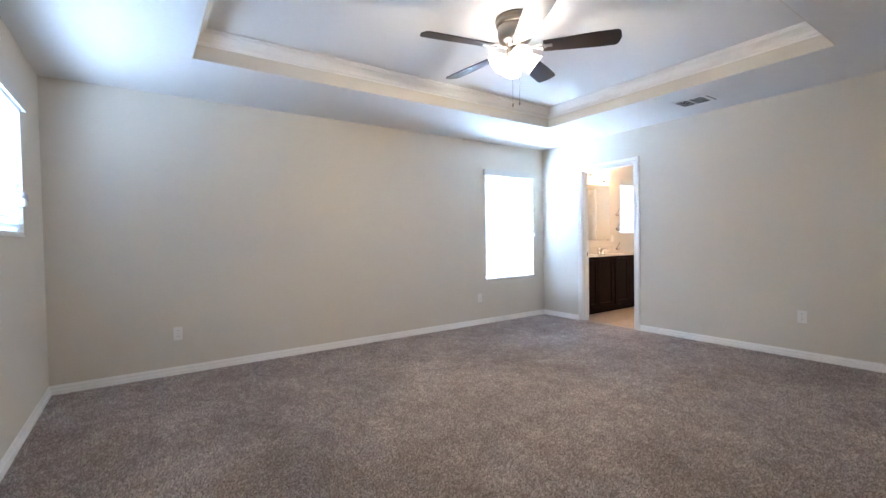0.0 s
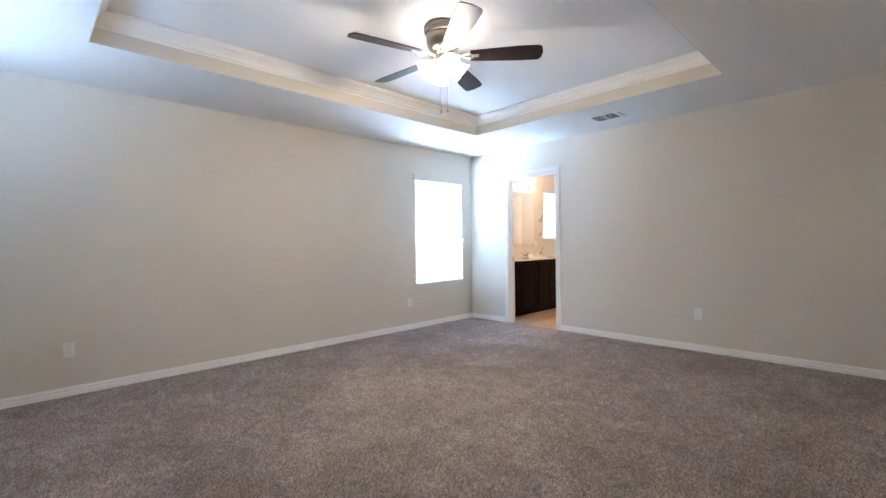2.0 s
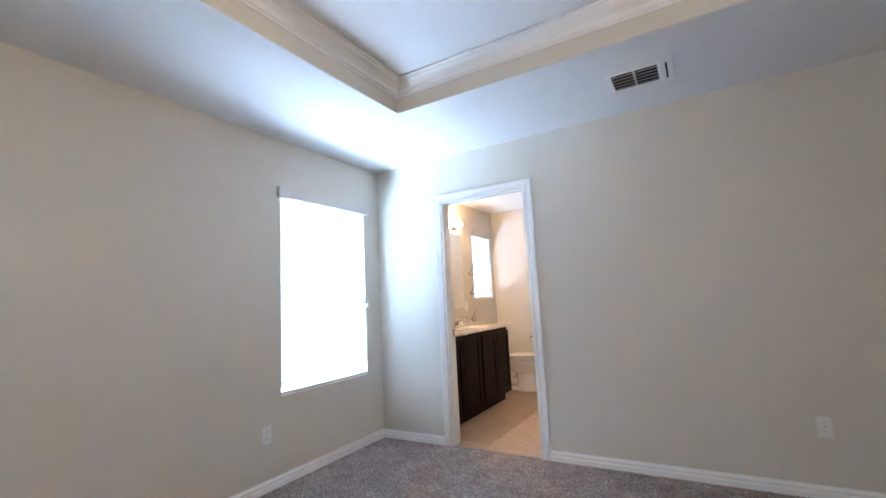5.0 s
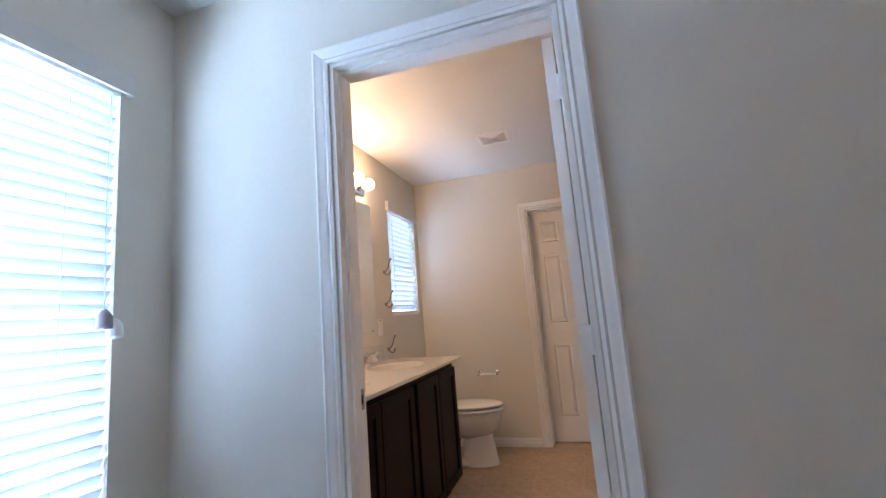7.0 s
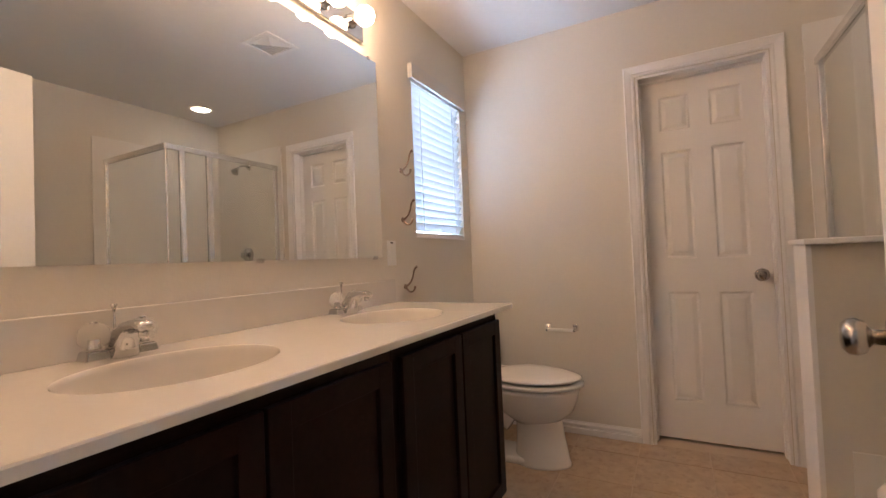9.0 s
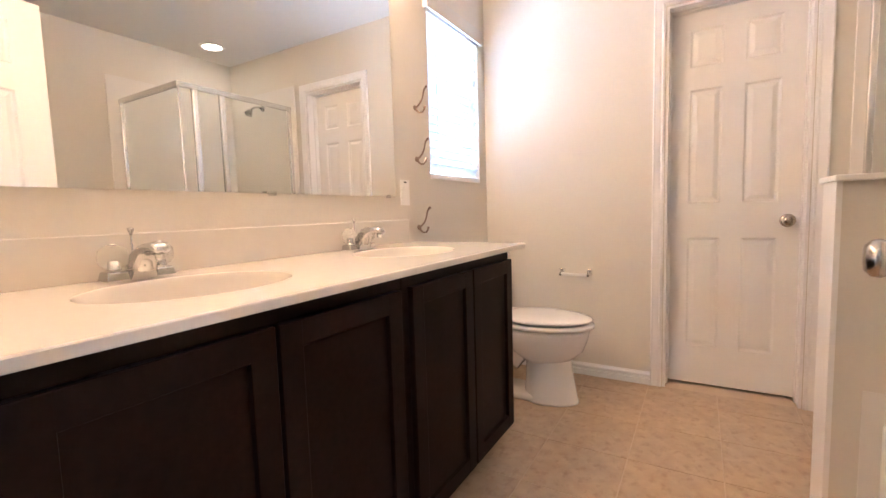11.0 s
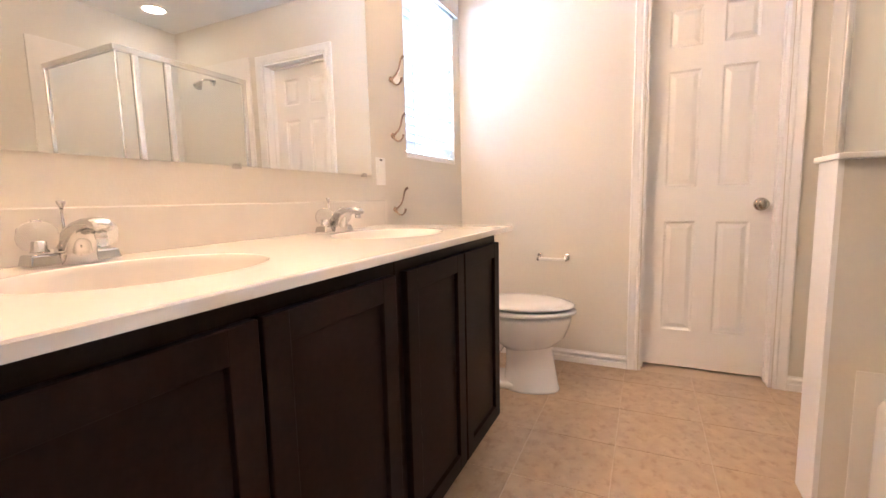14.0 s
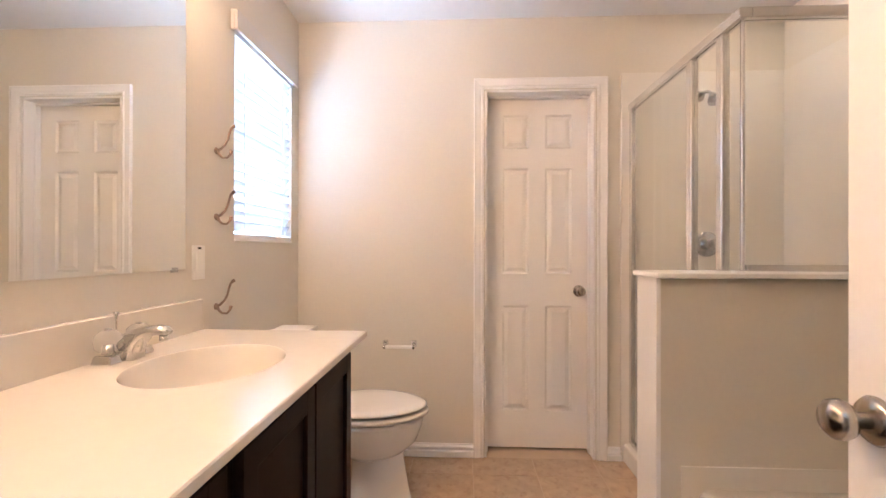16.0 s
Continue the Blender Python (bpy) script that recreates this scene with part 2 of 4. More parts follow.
def add_tube(bm, path, radii, steps=10):
    """A round rod along the points of path; radii is one number or one a point."""
    pts = [Vector(p) for p in path]
    if not isinstance(radii, (list, tuple)):
        radii = [radii] * len(pts)
    rings, up = [], None
    for i, p in enumerate(pts):
        d = (pts[min(i + 1, len(pts) - 1)] - pts[max(i - 1, 0)]).normalized()
        if up is None:
            up = d.orthogonal().normalized()
        up = (up - d * up.dot(d)).normalized()
        side = d.cross(up)
        rings.append([bm.verts.new(p + radii[i] * (math.cos(2 * math.pi * k / steps) * up + math.sin(2 * math.pi * k / steps) * side)) for k in range(steps)])
    for a, b in zip(rings, rings[1:]):
        for k in range(steps):
            j = (k + 1) % steps
            bm.faces.new((a[k], a[j], b[j], b[k]))
    bm.faces.new(rings[0][::-1])
    bm.faces.new(rings[-1])


def tube(path, radii, steps=10):
    bm = bmesh.new()
    add_tube(bm, path, radii, steps)
    return bm


def arc(c, r, a0, a1, n, u=(1, 0, 0), v=(0, 0, 1)):
    c, u, v = Vector(c), Vector(u), Vector(v)
    return [c + r * (math.cos(radians(a0 + (a1 - a0) * i / n)) * u + math.sin(radians(a0 + (a1 - a0) * i / n)) * v) for i in range(n + 1)]


def sweep(profile, path, closed=False):
    """Carries a moulding's profile of (out, up) pairs along a level path; out is to the left of the way; corners are mitred."""
    bm = bmesh.new()
    pts = [Vector(p) for p in path]
    n = len(pts)
    rings = []
    for i, p in enumerate(pts):
        before = (p - pts[i - 1]).normalized() if (closed or i > 0) else None
        after = (pts[(i + 1) % n] - p).normalized() if (closed or i < n - 1) else None
        a, b = before or after, after or before
        na, nb = Vector((-a.y, a.x, 0)), Vector((-b.y, b.x, 0))
        mid = (na + nb)
        mid = mid / mid.dot(na) if mid.length > 1e-6 else na
        rings.append([bm.verts.new(p + o * mid + Vector((0, 0, u))) for o, u in profile])
    pairs = list(zip(rings, rings[1:])) + ([(rings[-1], rings[0])] if closed else [])
    k = len(profile)
    for a, b in pairs:
        for i in range(k):
            bm.faces.new((a[i], a[(i + 1) % k], b[(i + 1) % k], b[i]))
    if not closed:
        bm.faces.new(rings[0])
        bm.faces.new(rings[-1][::-1])
    return bm


def wall_mesh(axis, p0, p1, u0, u1, z0, z1, openings=()):
    """A wall of thickness p0..p1 on the axis, from u0 to u1 on the other, with openings (ua, ub, za, zb) through it."""
    us = sorted({u0, u1, *[o[0] for o in openings], *[o[1] for o in openings]})
    zs = sorted({z0, z1, *[max(z0, o[2]) for o in openings], *[o[3] for o in openings]})
    bm = bmesh.new()
    cache = {}

    def vert(p, u, z):
        key = (p, u, z)
        if key not in cache:
            cache[key] = bm.verts.new((p, u, z) if axis == "x" else (u, p, z))
        return cache[key]

    def solid(i, j):
        if not (0 <= i < len(us) - 1 and 0 <= j < len(zs) - 1):
            return False
        uc, zc = (us[i] + us[i + 1]) / 2, (zs[j] + zs[j + 1]) / 2
        return not any(o[0] < uc < o[1] and o[2] < zc < o[3] for o in openings)

    for i in range(len(us) - 1):
        for j in range(len(zs) - 1):
            if not solid(i, j):
                continue
            a, b, c, d = us[i], us[i + 1], zs[j], zs[j + 1]
            for p in (p0, p1):
                bm.faces.new((vert(p, a, c), vert(p, b, c), vert(p, b, d), vert(p, a, d)))
            for (di, dj), (e0, e1) in {(-1, 0): ((a, c), (a, d)), (1, 0): ((b, c), (b, d)), (0, -1): ((a, c), (b, c)), (0, 1): ((a, d), (b, d))}.items():
                if not solid(i + di, j + dj):
                    bm.faces.new((vert(p0, *e0), vert(p1, *e0), vert(p1, *e1), vert(p0, *e1)))
    return bm


# ---------- the plan ----------
H, TRAY = 2.44, 2.645
BX1, BY0 = 4.75, -5.53          # bedroom: x 0..BX1, y BY0..0
WT = 0.11                        # inner wall thickness
TX1, TY1 = 2.665, 2.665            # bathroom: x 0..TX1, y WT..TY1
W1 = (-1.117, -0.205, 0.582, 2.045)
W2 = (1.975, 2.562, 1.188, 2.085)
W3 = (0.65, 1.55, 1.21, 2.055)
D1 = (0.704, 1.466, -1.0, 2.04)
D2 = (1.055, 1.662, -1.0, 2.04)
T0X, T1X, T0Y, T1Y = 0.955, 3.535, -4.595, -0.945   # tray opening

structure("wall_west", wall_mesh("x", -0.15, 0, BY0 - 0.15, TY1 + 0.11, -0.05, 2.85, [W1, W2]), WALL, "beige painted drywall outer wall with two windows", "wall")
structure("wall_south", wall_mesh("y", BY0 - 0.15, BY0, 0.0, BX1, -0.05, 2.85, [W3]), WALL, "beige painted bedroom wall with a high window", "wall")
structure("wall_east", wall_mesh("x", BX1, BX1 + 0.11, BY0 - 0.15, WT, -0.05, 2.85), WALL, "plain beige painted bedroom wall", "wall")
structure("wall_divider", wall_mesh("y", 0, WT, 0.0, BX1, -0.05, 2.85, [(D1[0], D1[1], -1, D1[3])]), WALL, "beige wall with the bathroom doorway", "wall")
structure("wall_bath_east", wall_mesh("x", TX1, TX1 + 0.11, WT, TY1 + 0.11, -0.05, 2.85), WALL, "plain beige painted bathroom side wall", "wall")
structure("wall_bath_north", wall_mesh("y", TY1, TY1 + 0.11, 0.0, TX1, -0.05, 2.85, [(D2[0], D2[1], -1, D2[3])]), WALL, "beige bathroom end wall with a closet doorway", "wall")
# unseen U of wall added behind the closet door to keep sky light out
bm = box(0.6, 2.4, TY1 + 0.30, TY1 + 0.34, -0.05, 2.85)
add_box(bm, 0.6, 0.64, TY1 + 0.11, TY1 + 0.30, -0.05, 2.85)
add_box(bm, 2.36, 2.4, TY1 + 0.11, TY1 + 0.30, -0.05, 2.85)
structure("wall_closet", bm, WALL, "unseen plain wall added to stop sky light leaking under the closet door", "wall")

bm = bmesh.new()
for x0, x1, y0, y1 in ((0, T0X, BY0, 0), (T1X, BX1, BY0, 0), (T0X, T1X, BY0, T0Y), (T0X, T1X, T1Y, 0)):
    add_box(bm, x0, x1, y0, y1, H, H + 0.03)
add_box(bm, T0X - 0.03, T0X, T0Y - 0.03, T1Y + 0.03, H + 0.03, TRAY)
add_box(bm, T1X, T1X + 0.03, T0Y - 0.03, T1Y + 0.03, H + 0.03, TRAY)
add_box(bm, T0X, T1X, T0Y - 0.03, T0Y, H + 0.03, TRAY)
add_box(bm, T0X, T1X, T1Y, T1Y + 0.03, H + 0.03, TRAY)
add_box(bm, T0X - 0.03, T1X + 0.03, T0Y - 0.03, T1Y + 0.03, TRAY, TRAY + 0.03)
structure("ceiling_bedroom", bm, CEIL, "white textured tray ceiling", "ceiling")
structure("ceiling_bath", box(0, TX1, WT, TY1, H, H + 0.03), CEIL, "white textured bathroom ceiling", "ceiling")
# unseen slab, added only to block sun and sky from above
structure("roof", box(-0.15, BX1 + 0.11, BY0 - 0.15, TY1 + 0.34, 2.85, 2.9), CEIL, "unseen plain slab added over the rooms to keep sun and sky out", "roof")

structure("floor_bedroom", box(0, BX1, BY0, 0, -0.05, 0), CARPET, "grey-brown cut-pile carpet over the bedroom floor", "carpet")
structure("ground", box(-40, 40, -40, 40, -0.40, -0.30), GROUT, "plain earth around the house", "ground")

CROWN = [(0, -0.100), (0.010, -0.100), (0.012, -0.088), (0.022, -0.082), (0.030, -0.060), (0.052, -0.036), (0.070, -0.026), (0.076, -0.014), (0.088, -0.012), (0.088, 0), (0, 0)]
bm = bmesh.new()
add_box(bm, T0X, T0X + 0.006, T0Y, T1Y, H + 0.002, TRAY - 0.09)
add_box(bm, T1X - 0.006, T1X, T0Y, T1Y, H + 0.002, TRAY - 0.09)
add_box(bm, T0X + 0.006, T1X - 0.006, T0Y, T0Y + 0.006, H + 0.002, TRAY - 0.09)
add_box(bm, T0X + 0.006, T1X - 0.006, T1Y - 0.006, T1Y, H + 0.002, TRAY - 0.09)
structure("wall_tray_riser", bm, WALL, "beige painted riser of the tray ceiling", "wall")
structure("trim_crown", sweep(CROWN, [(T0X, T0Y, TRAY - 0.002), (T1X, T0Y, TRAY - 0.002), (T1X, T1Y, TRAY - 0.002), (T0X, T1Y, TRAY - 0.002)], True), TRIM, "white crown moulding round the tray", "trim")

BASE = [(0, 0), (0.016, 0), (0.016, 0.032), (0.014, 0.035), (0.001, 0.036), (0.001, 0.048), (0.012, 0.049), (0.013, 0.057), (0.009, 0.062), (0.004, 0.066), (0.003, 0.074), (0, 0.074)]


def baseboard(name, path):
    structure(name, sweep(BASE, [(x, y, 0.001) for x, y in path]), BASEP, "white moulded baseboard", "baseboard")


CW = 0.062
baseboard("baseboard_bedroom_a", [(D1[0] - CW, 0), (0, 0), (0, BY0), (BX1, BY0), (BX1, 0), (D1[1] + CW, 0)])
baseboard("baseboard_bath_a", [(D2[0] - CW, TY1), (0, TY1), (0, 1.75)])
baseboard("baseboard_bath_b", [(1.80, TY1), (D2[1] + CW, TY1)])

# ---------- doors ----------


def casing(name, side, plane, u0, u1, top, label):
    """Moulded casing round a doorway on the face y = plane; side is -1 towards -y."""
    prof = [(0.0, 0.0), (0.0, 0.011), (0.010, 0.015), (0.018, 0.010), (0.026, 0.013), (0.044, 0.017), (0.050, 0.020), (0.057, 0.018), (0.057, 0.0)]
    g = 0.005
    bm = bmesh.new()
    corners = [(u0 - g, 0.002, -1, 0), (u0 - g, top + g, -1, 1), (u1 + g, top + g, 1, 1), (u1 + g, 0.002, 1, 0)]
    rings = [[bm.verts.new((u + sx * o, plane + side * d, z + sz * o)) for o, d in prof] for u, z, sx, sz in corners]
    k = len(prof)
    for a, b in zip(rings, rings[1:]):
        for i in range(k):
            bm.faces.new((a[i], a[(i + 1) % k], b[(i + 1) % k], b[i]))
    bm.faces.new(rings[0])
    bm.faces.new(rings[-1])
    structure(name, bm, TRIM, label, "door casing")


def jamb(name, u0, u1, y0, y1, top, stop_y):
    bm = bmesh.new()
    t = 0.012
    add_box(bm, u0, u0 + t, y0, y1, 0.001, top)
    add_box(bm, u1 - t, u1, y0, y1, 0.001, top)
    add_box(bm, u0 + t, u1 - t, y0, y1, top - t, top)
    s = 0.01
    add_box(bm, u0 + t, u0 + t + s, stop_y, stop_y + 0.035, 0.001, top - t)
    add_box(bm, u1 - t - 0.5 * s, u1 - t, stop_y, stop_y + 0.035, 0.001, top - t)
    add_box(bm, u0 + t + s, u1 - t - 0.5 * s, stop_y, stop_y + 0.035, top - t - s, top - t)
    structure(name, bm, TRIM, "white painted door jamb with stop", "door jamb")


casing("trim_casing_bedroom", -1, 0, D1[0], D1[1], D1[3], "white moulded casing round the bathroom doorway")
casing("trim_casing_bath", 1, WT, D1[0], D1[1], D1[3], "white moulded casing on the bathroom side")
casing("trim_casing_closet", -1, TY1, D2[0], D2[1], D2[3], "white moulded casing round the closet door")
jamb("trim_jamb_bath", D1[0], D1[1], -0.004, WT + 0.004, D1[3], 0.030)
jamb("trim_jamb_closet", D2[0], D2[1], TY1 - 0.004, TY1 + WT + 0.03, D2[3], TY1 + 0.062)


def panel_door_mesh(w, h, t):
    """A six-panel moulded leaf: x 0..w, y -t/2..t/2, z 0..h, with sunk beads and raised fields on both faces."""
    bm = bmesh.new()
    st, mid = 0.095 * w / 0.595 + 0.0, 0.095
    cols = [(st, (w - mid) / 2), ((w + mid) / 2, w - st)]
    rows = [(0.21, 0.815), (1.0, 1.605), (1.72, 1.915)]
    xs = sorted({0, w, *[v for c in cols for v in c]})
    zs = sorted({0, h, *[v for r in rows for v in r]})
    for s in (-1, 1):
        y = s * t / 2
        grid = {(x, z): bm.verts.new((x, y, z)) for x in xs for z in zs}
        for i in range(len(xs) - 1):
            for j in range(len(zs) - 1):
                ring = [grid[xs[i], zs[j]], grid[xs[i + 1], zs[j]], grid[xs[i + 1], zs[j + 1]], grid[xs[i], zs[j + 1]]]
                if (xs[i], xs[i + 1]) in cols and (zs[j], zs[j + 1]) in rows:
                    for inset, deep in ((0.009, 0.010), (0.015, 0.0105), (0.036, 0.002)):
                        a, b, c, d = xs[i] + inset, xs[i + 1] - inset, zs[j] + inset, zs[j + 1] - inset
                        nxt = [bm.verts.new((px, y - s * deep, pz)) for px, pz in ((a, c), (b, c), (b, d), (a, d))]
                        for k in range(4):
                            bm.faces.new((ring[k], ring[(k + 1) % 4], nxt[(k + 1) % 4], nxt[k]))
                        ring = nxt
                bm.faces.new(ring)
        if s == -1:
            front = grid
    back = grid
    for (x0, z0), (x1, z1) in [((xs[i], z), (xs[i + 1], z)) for i in range(len(xs) - 1) for z in (0, h)] + [((x, zs[j]), (x, zs[j + 1])) for j in range(len(zs) - 1) for x in (0, w)]:
        bm.faces.new((front[x0, z0], front[x1, z1], back[x1, z1], back[x0, z0]))
    return bm


def knob_parts(parent, x, z, t, sides=(-1, 1)):
    for s in sides:
        m = pose(x, s * t / 2, z, 90 if s < 0 else -90, 0, 0)
        part("rosette", lathe([(0.0, 0), (0.032, 0), (0.033, 0.004), (0.029, 0.010), (0.016, 0.013)], m), KNOB, parent, "satin nickel rosette", True)
        part("door_knob", lathe([(0.011, 0.010), (0.011, 0.028), (0.016, 0.032), (0.024, 0.037), (0.0275, 0.046), (0.026, 0.055), (0.019, 0.062), (0.0, 0.064)], m), KNOB, parent, "round satin nickel knob", True)


# open bathroom door, hung on the east jamb
bd = thing("bathroom_door", pose(1.457, WT + 0.012, 0.012, 0, 0, 84.1), "white six-panel door standing open into the bathroom", "door")
tagged(bd, kind="structure")
LW, LT = 0.760, 0.035
leaf = part("door_leaf", panel_door_mesh(LW, 2.018, LT), DOORP, bd)
leaf.location = (0.019, LT / 2 + 0.014, 0)
knob_parts(leaf, LW - 0.050, 0.915, LT)
part("latch_plate", box(LW - 0.001, LW + 0.0015, -0.012, 0.012, 0.87, 0.93), NICKEL, leaf, "nickel latch plate")
for hz in (0.22, 1.04, 1.84):
    bm = bmesh.new()
    add_box(bm, 0.0160, 0.0188, 0.010, 0.045, hz - 0.044, hz + 0.044, 0.0008)
    add_box(bm, 0.0135, 0.0163, -0.0015, 0.012, hz - 0.044, hz + 0.044, 0.0006)
    add_box(bm, 0.001, 0.0165, -0.0015, 0.0015, hz - 0.044, hz + 0.044, 0.0006)
    add_box(bm, -0.040, -0.004, -0.0015, 0.0015, hz - 0.044, hz + 0.044, 0.0006)
    for k in range(5):
        z0 = hz - 0.045 + k * 0.018
        add_lathe(bm, [(0.0, z0), (0.0062, z0), (0.0065, z0 + 0.001), (0.0065, z0 + 0.0165), (0.0062, z0 + 0.0175), (0.0, z0 + 0.0175)], pose(0, 0, 0), 12)
    part("hinge", bm, TRIM, bd, "white-painted butt hinge")
sp = structure("trim_strike_plate", box(D1[0] + 0.012, D1[0] + 0.0145, 0.060, 0.100, 0.875, 0.94, 0.001), NICKEL, "nickel strike plate on the door jamb", "strike plate")
part("strike_hole", box(D1[0] + 0.0140, D1[0] + 0.0150, 0.070, 0.090, 0.892, 0.922), DARK, sp)

cd = thing("closet_door", pose(D2[0] + 0.0135, TY1 + 0.117, 0.016), "white six-panel closet door, shut", "door")
tagged(cd, kind="structure")
cl = part("door_leaf", panel_door_mesh(D2[1] - D2[0] - 0.027, 2.008, LT), DOORP, cd)
knob_parts(cl, 0.528, 0.903, LT, (-1,))

# ---------- windows and blinds ----------


def window(name, axis, wall, sign, u0, u1, z0, z1, label):
    """A sliding sash set in the depth of the outer wall; sign points out of the room."""
    root = new(name)
    tagged(root, label, "window", kind="structure")

    def b(d0, d1, a0, a1, c0, c1):
        lo, hi = sorted((wall + sign * d0, wall + sign * d1))
        return box(lo, hi, a0, a1, c0, c1, 0.002) if axis == "x" else box(a0, a1, lo, hi, c0, c1, 0.002)

    f = 0.04
    part("window_frame", b(0.09, 0.14, u0, u0 + f, z0, z1), TRIM, root)
    part("window_frame", b(0.09, 0.14, u1 - f, u1, z0, z1), TRIM, root)
    part("window_frame", b(0.09, 0.14, u0 + f, u1 - f, z0, z0 + f), TRIM, root)
    part("window_frame", b(0.09, 0.14, u0 + f, u1 - f, z1 - f, z1), TRIM, root)
    zm = (z0 + z1) / 2
    part("meeting_rail", b(0.095, 0.135, u0 + f, u1 - f, zm - 0.02, zm + 0.02), TRIM, root)
    for c0, c1 in ((z0 + f, zm - 0.02), (zm + 0.02, z1 - f)):
        pane = part("pane", b(0.112, 0.116, u0 + f, u1 - f, c0, c1), WINPANE, root)
        pane.visible_shadow = False
    part("window_sill", b(-0.004, 0.088, u0 + 0.001, u1 - 0.001, z0 + 0.001, z0 + 0.010), TRIM, root)
    return root


def blind(axis, wall, sign, u0, u1, z0, z1, tilt, label, valance_up=0.03, valance_out=0.028, wand=None, lift=0.0):
    """Faux-wood blind: slats, ladder cords, bottom rail and valance. sign points out of the room."""
    root = thing("window_blind", Matrix.Identity(4), label, "blind")

    def b(d0, d1, a0, a1, c0, c1, bev=0.0015):
        lo, hi = sorted((wall + sign * d0, wall + sign * d1))
        return box(lo, hi, a0, a1, c0, c1, bev) if axis == "x" else box(a0, a1, lo, hi, c0, c1, bev)

    a0, a1 = u0 + 0.003, u1 - 0.003
    part("valance", b(-valance_out, -valance_out + 0.012, u0 - 0.03, u1 + 0.03, z1 - 0.045, z1 + valance_up), VALANCE, root, "white valance strip")
    for e0, e1 in ((u0 - 0.03, u0 - 0.018), (u1 + 0.018, u1 + 0.03)):
        part("valance_return", b(-valance_out + 0.012, 0.0, e0, e1, z1 - 0.045, z1 + valance_up), VALANCE, root)
    part("headrail", b(0.001, 0.060, u0 + 0.0005, u1 - 0.0005, z1 - 0.050, z1 - 0.0005), PLATE, root)
    pitch, width, d = 0.0425, 0.050, 0.022
    z = z1 - 0.068
    bottom = z0 + 0.026 + lift
    # one slat mesh, shared by all
    s = bmesh.new()
    cs = []
    for k in range(7):
        w = (k / 6 - 0.5) * width
        bow = 0.0022 * (1 - (2 * k / 6 - 1) ** 2)
        cs.append((w, bow))
    loop = [(w, h + 0.0011) for w, h in cs] + [(w, h - 0.0011) for w, h in cs[::-1]]
    ca, sa = math.cos(radians(tilt)), math.sin(radians(tilt))
    rings = []
    for u in (a0, a1):
        ring = []
        for w, h in loop:
            dw, dz = w * ca - h * sa, w * sa + h * ca
            ring.append(s.verts.new((sign * dw, u, dz) if axis == "x" else (u, sign * dw, dz)))
        rings.append(ring)
    n = len(loop)
    for k in range(n):
        s.faces.new((rings[0][k], rings[0][(k + 1) % n], rings[1][(k + 1) % n], rings[1][k]))
    s.faces.new(rings[0])
    s.faces.new(rings[1][::-1])
    first = None
    while z > bottom + 0.02:
        if first is None:
            first = part("slat", s, BLIND, root)
            ob = first
        else:
            ob = new("slat", first.data)
            ob.parent = root
        ob.location = (wall + sign * d, 0, z) if axis == "x" else (0, wall + sign * d, z)
        z -= pitch
    part("bottom_rail", b(0.004, 0.044, a0, a1, bottom - 0.022, bottom + 0.004, 0.003), PLATE, root, "white bottom rail")
    for fr in (0.16, 0.84):
        u = a0 + (a1 - a0) * fr
        for dd in (0.006, 0.040):
            p = [(wall + sign * dd, u, z1 - 0.05), (wall + sign * dd, u, bottom - 0.01)] if axis == "x" else [(u, wall + sign * dd, z1 - 0.05), (u, wall + sign * dd, bottom - 0.01)]
            part("ladder_cord", tube(p, 0.0011, 6), PLATE, root)
    if wand:
        u, zl = wand
        pt = lambda dd, uu, zz: (wall + sign * dd, uu, zz) if axis == "x" else (uu, wall + sign * dd, zz)
        part("lift_cord", tube([pt(-0.012, u, z1 - 0.05), pt(-0.014, u - 0.004, (z1 + zl) / 2), pt(-0.014, u, zl)], 0.0013, 6), PLATE, root)
        part("cord_tassel", lathe([(0.0, 0.0), (0.021, 0.002), (0.023, 0.014), (0.020, 0.042), (0.010, 0.060), (0.003, 0.064)], Matrix.Translation(pt(-0.018, u, zl - 0.055)), 16), TASSEL, root, "small grey cord tassel", True)
        part("cord_tassel", lathe([(0.0, 0.0), (0.021, 0.002), (0.023, 0.014), (0.020, 0.042), (0.010, 0.060), (0.003, 0.064)], Matrix.Translation(pt(-0.018, u + 0.034, zl - 0.085)), 16), PLATE, root, "small white cord tassel", True)
    return root


window("window_1", "x", 0, -1, *W1, "white-framed bedroom window behind a closed blind")
window("window_2", "x", 0, -1, *W2, "small white-framed bathroom window behind a blind")
window("window_3", "y", BY0, -1, *W3, "high white-framed bedroom window behind a blind")
blind("x", 0, -1, *W1, -66, "white closed slatted blind with two cord tassels", wand=(-0.243, 1.25))
blind("x", 0, -1, *W2, -60, "white slatted blind almost closed over the bathroom window", valance_up=0.035)
blind("y", BY0, -1, *W3, -64, "white slatted blind over the high bedroom window", wand=(0.74, 1.48))

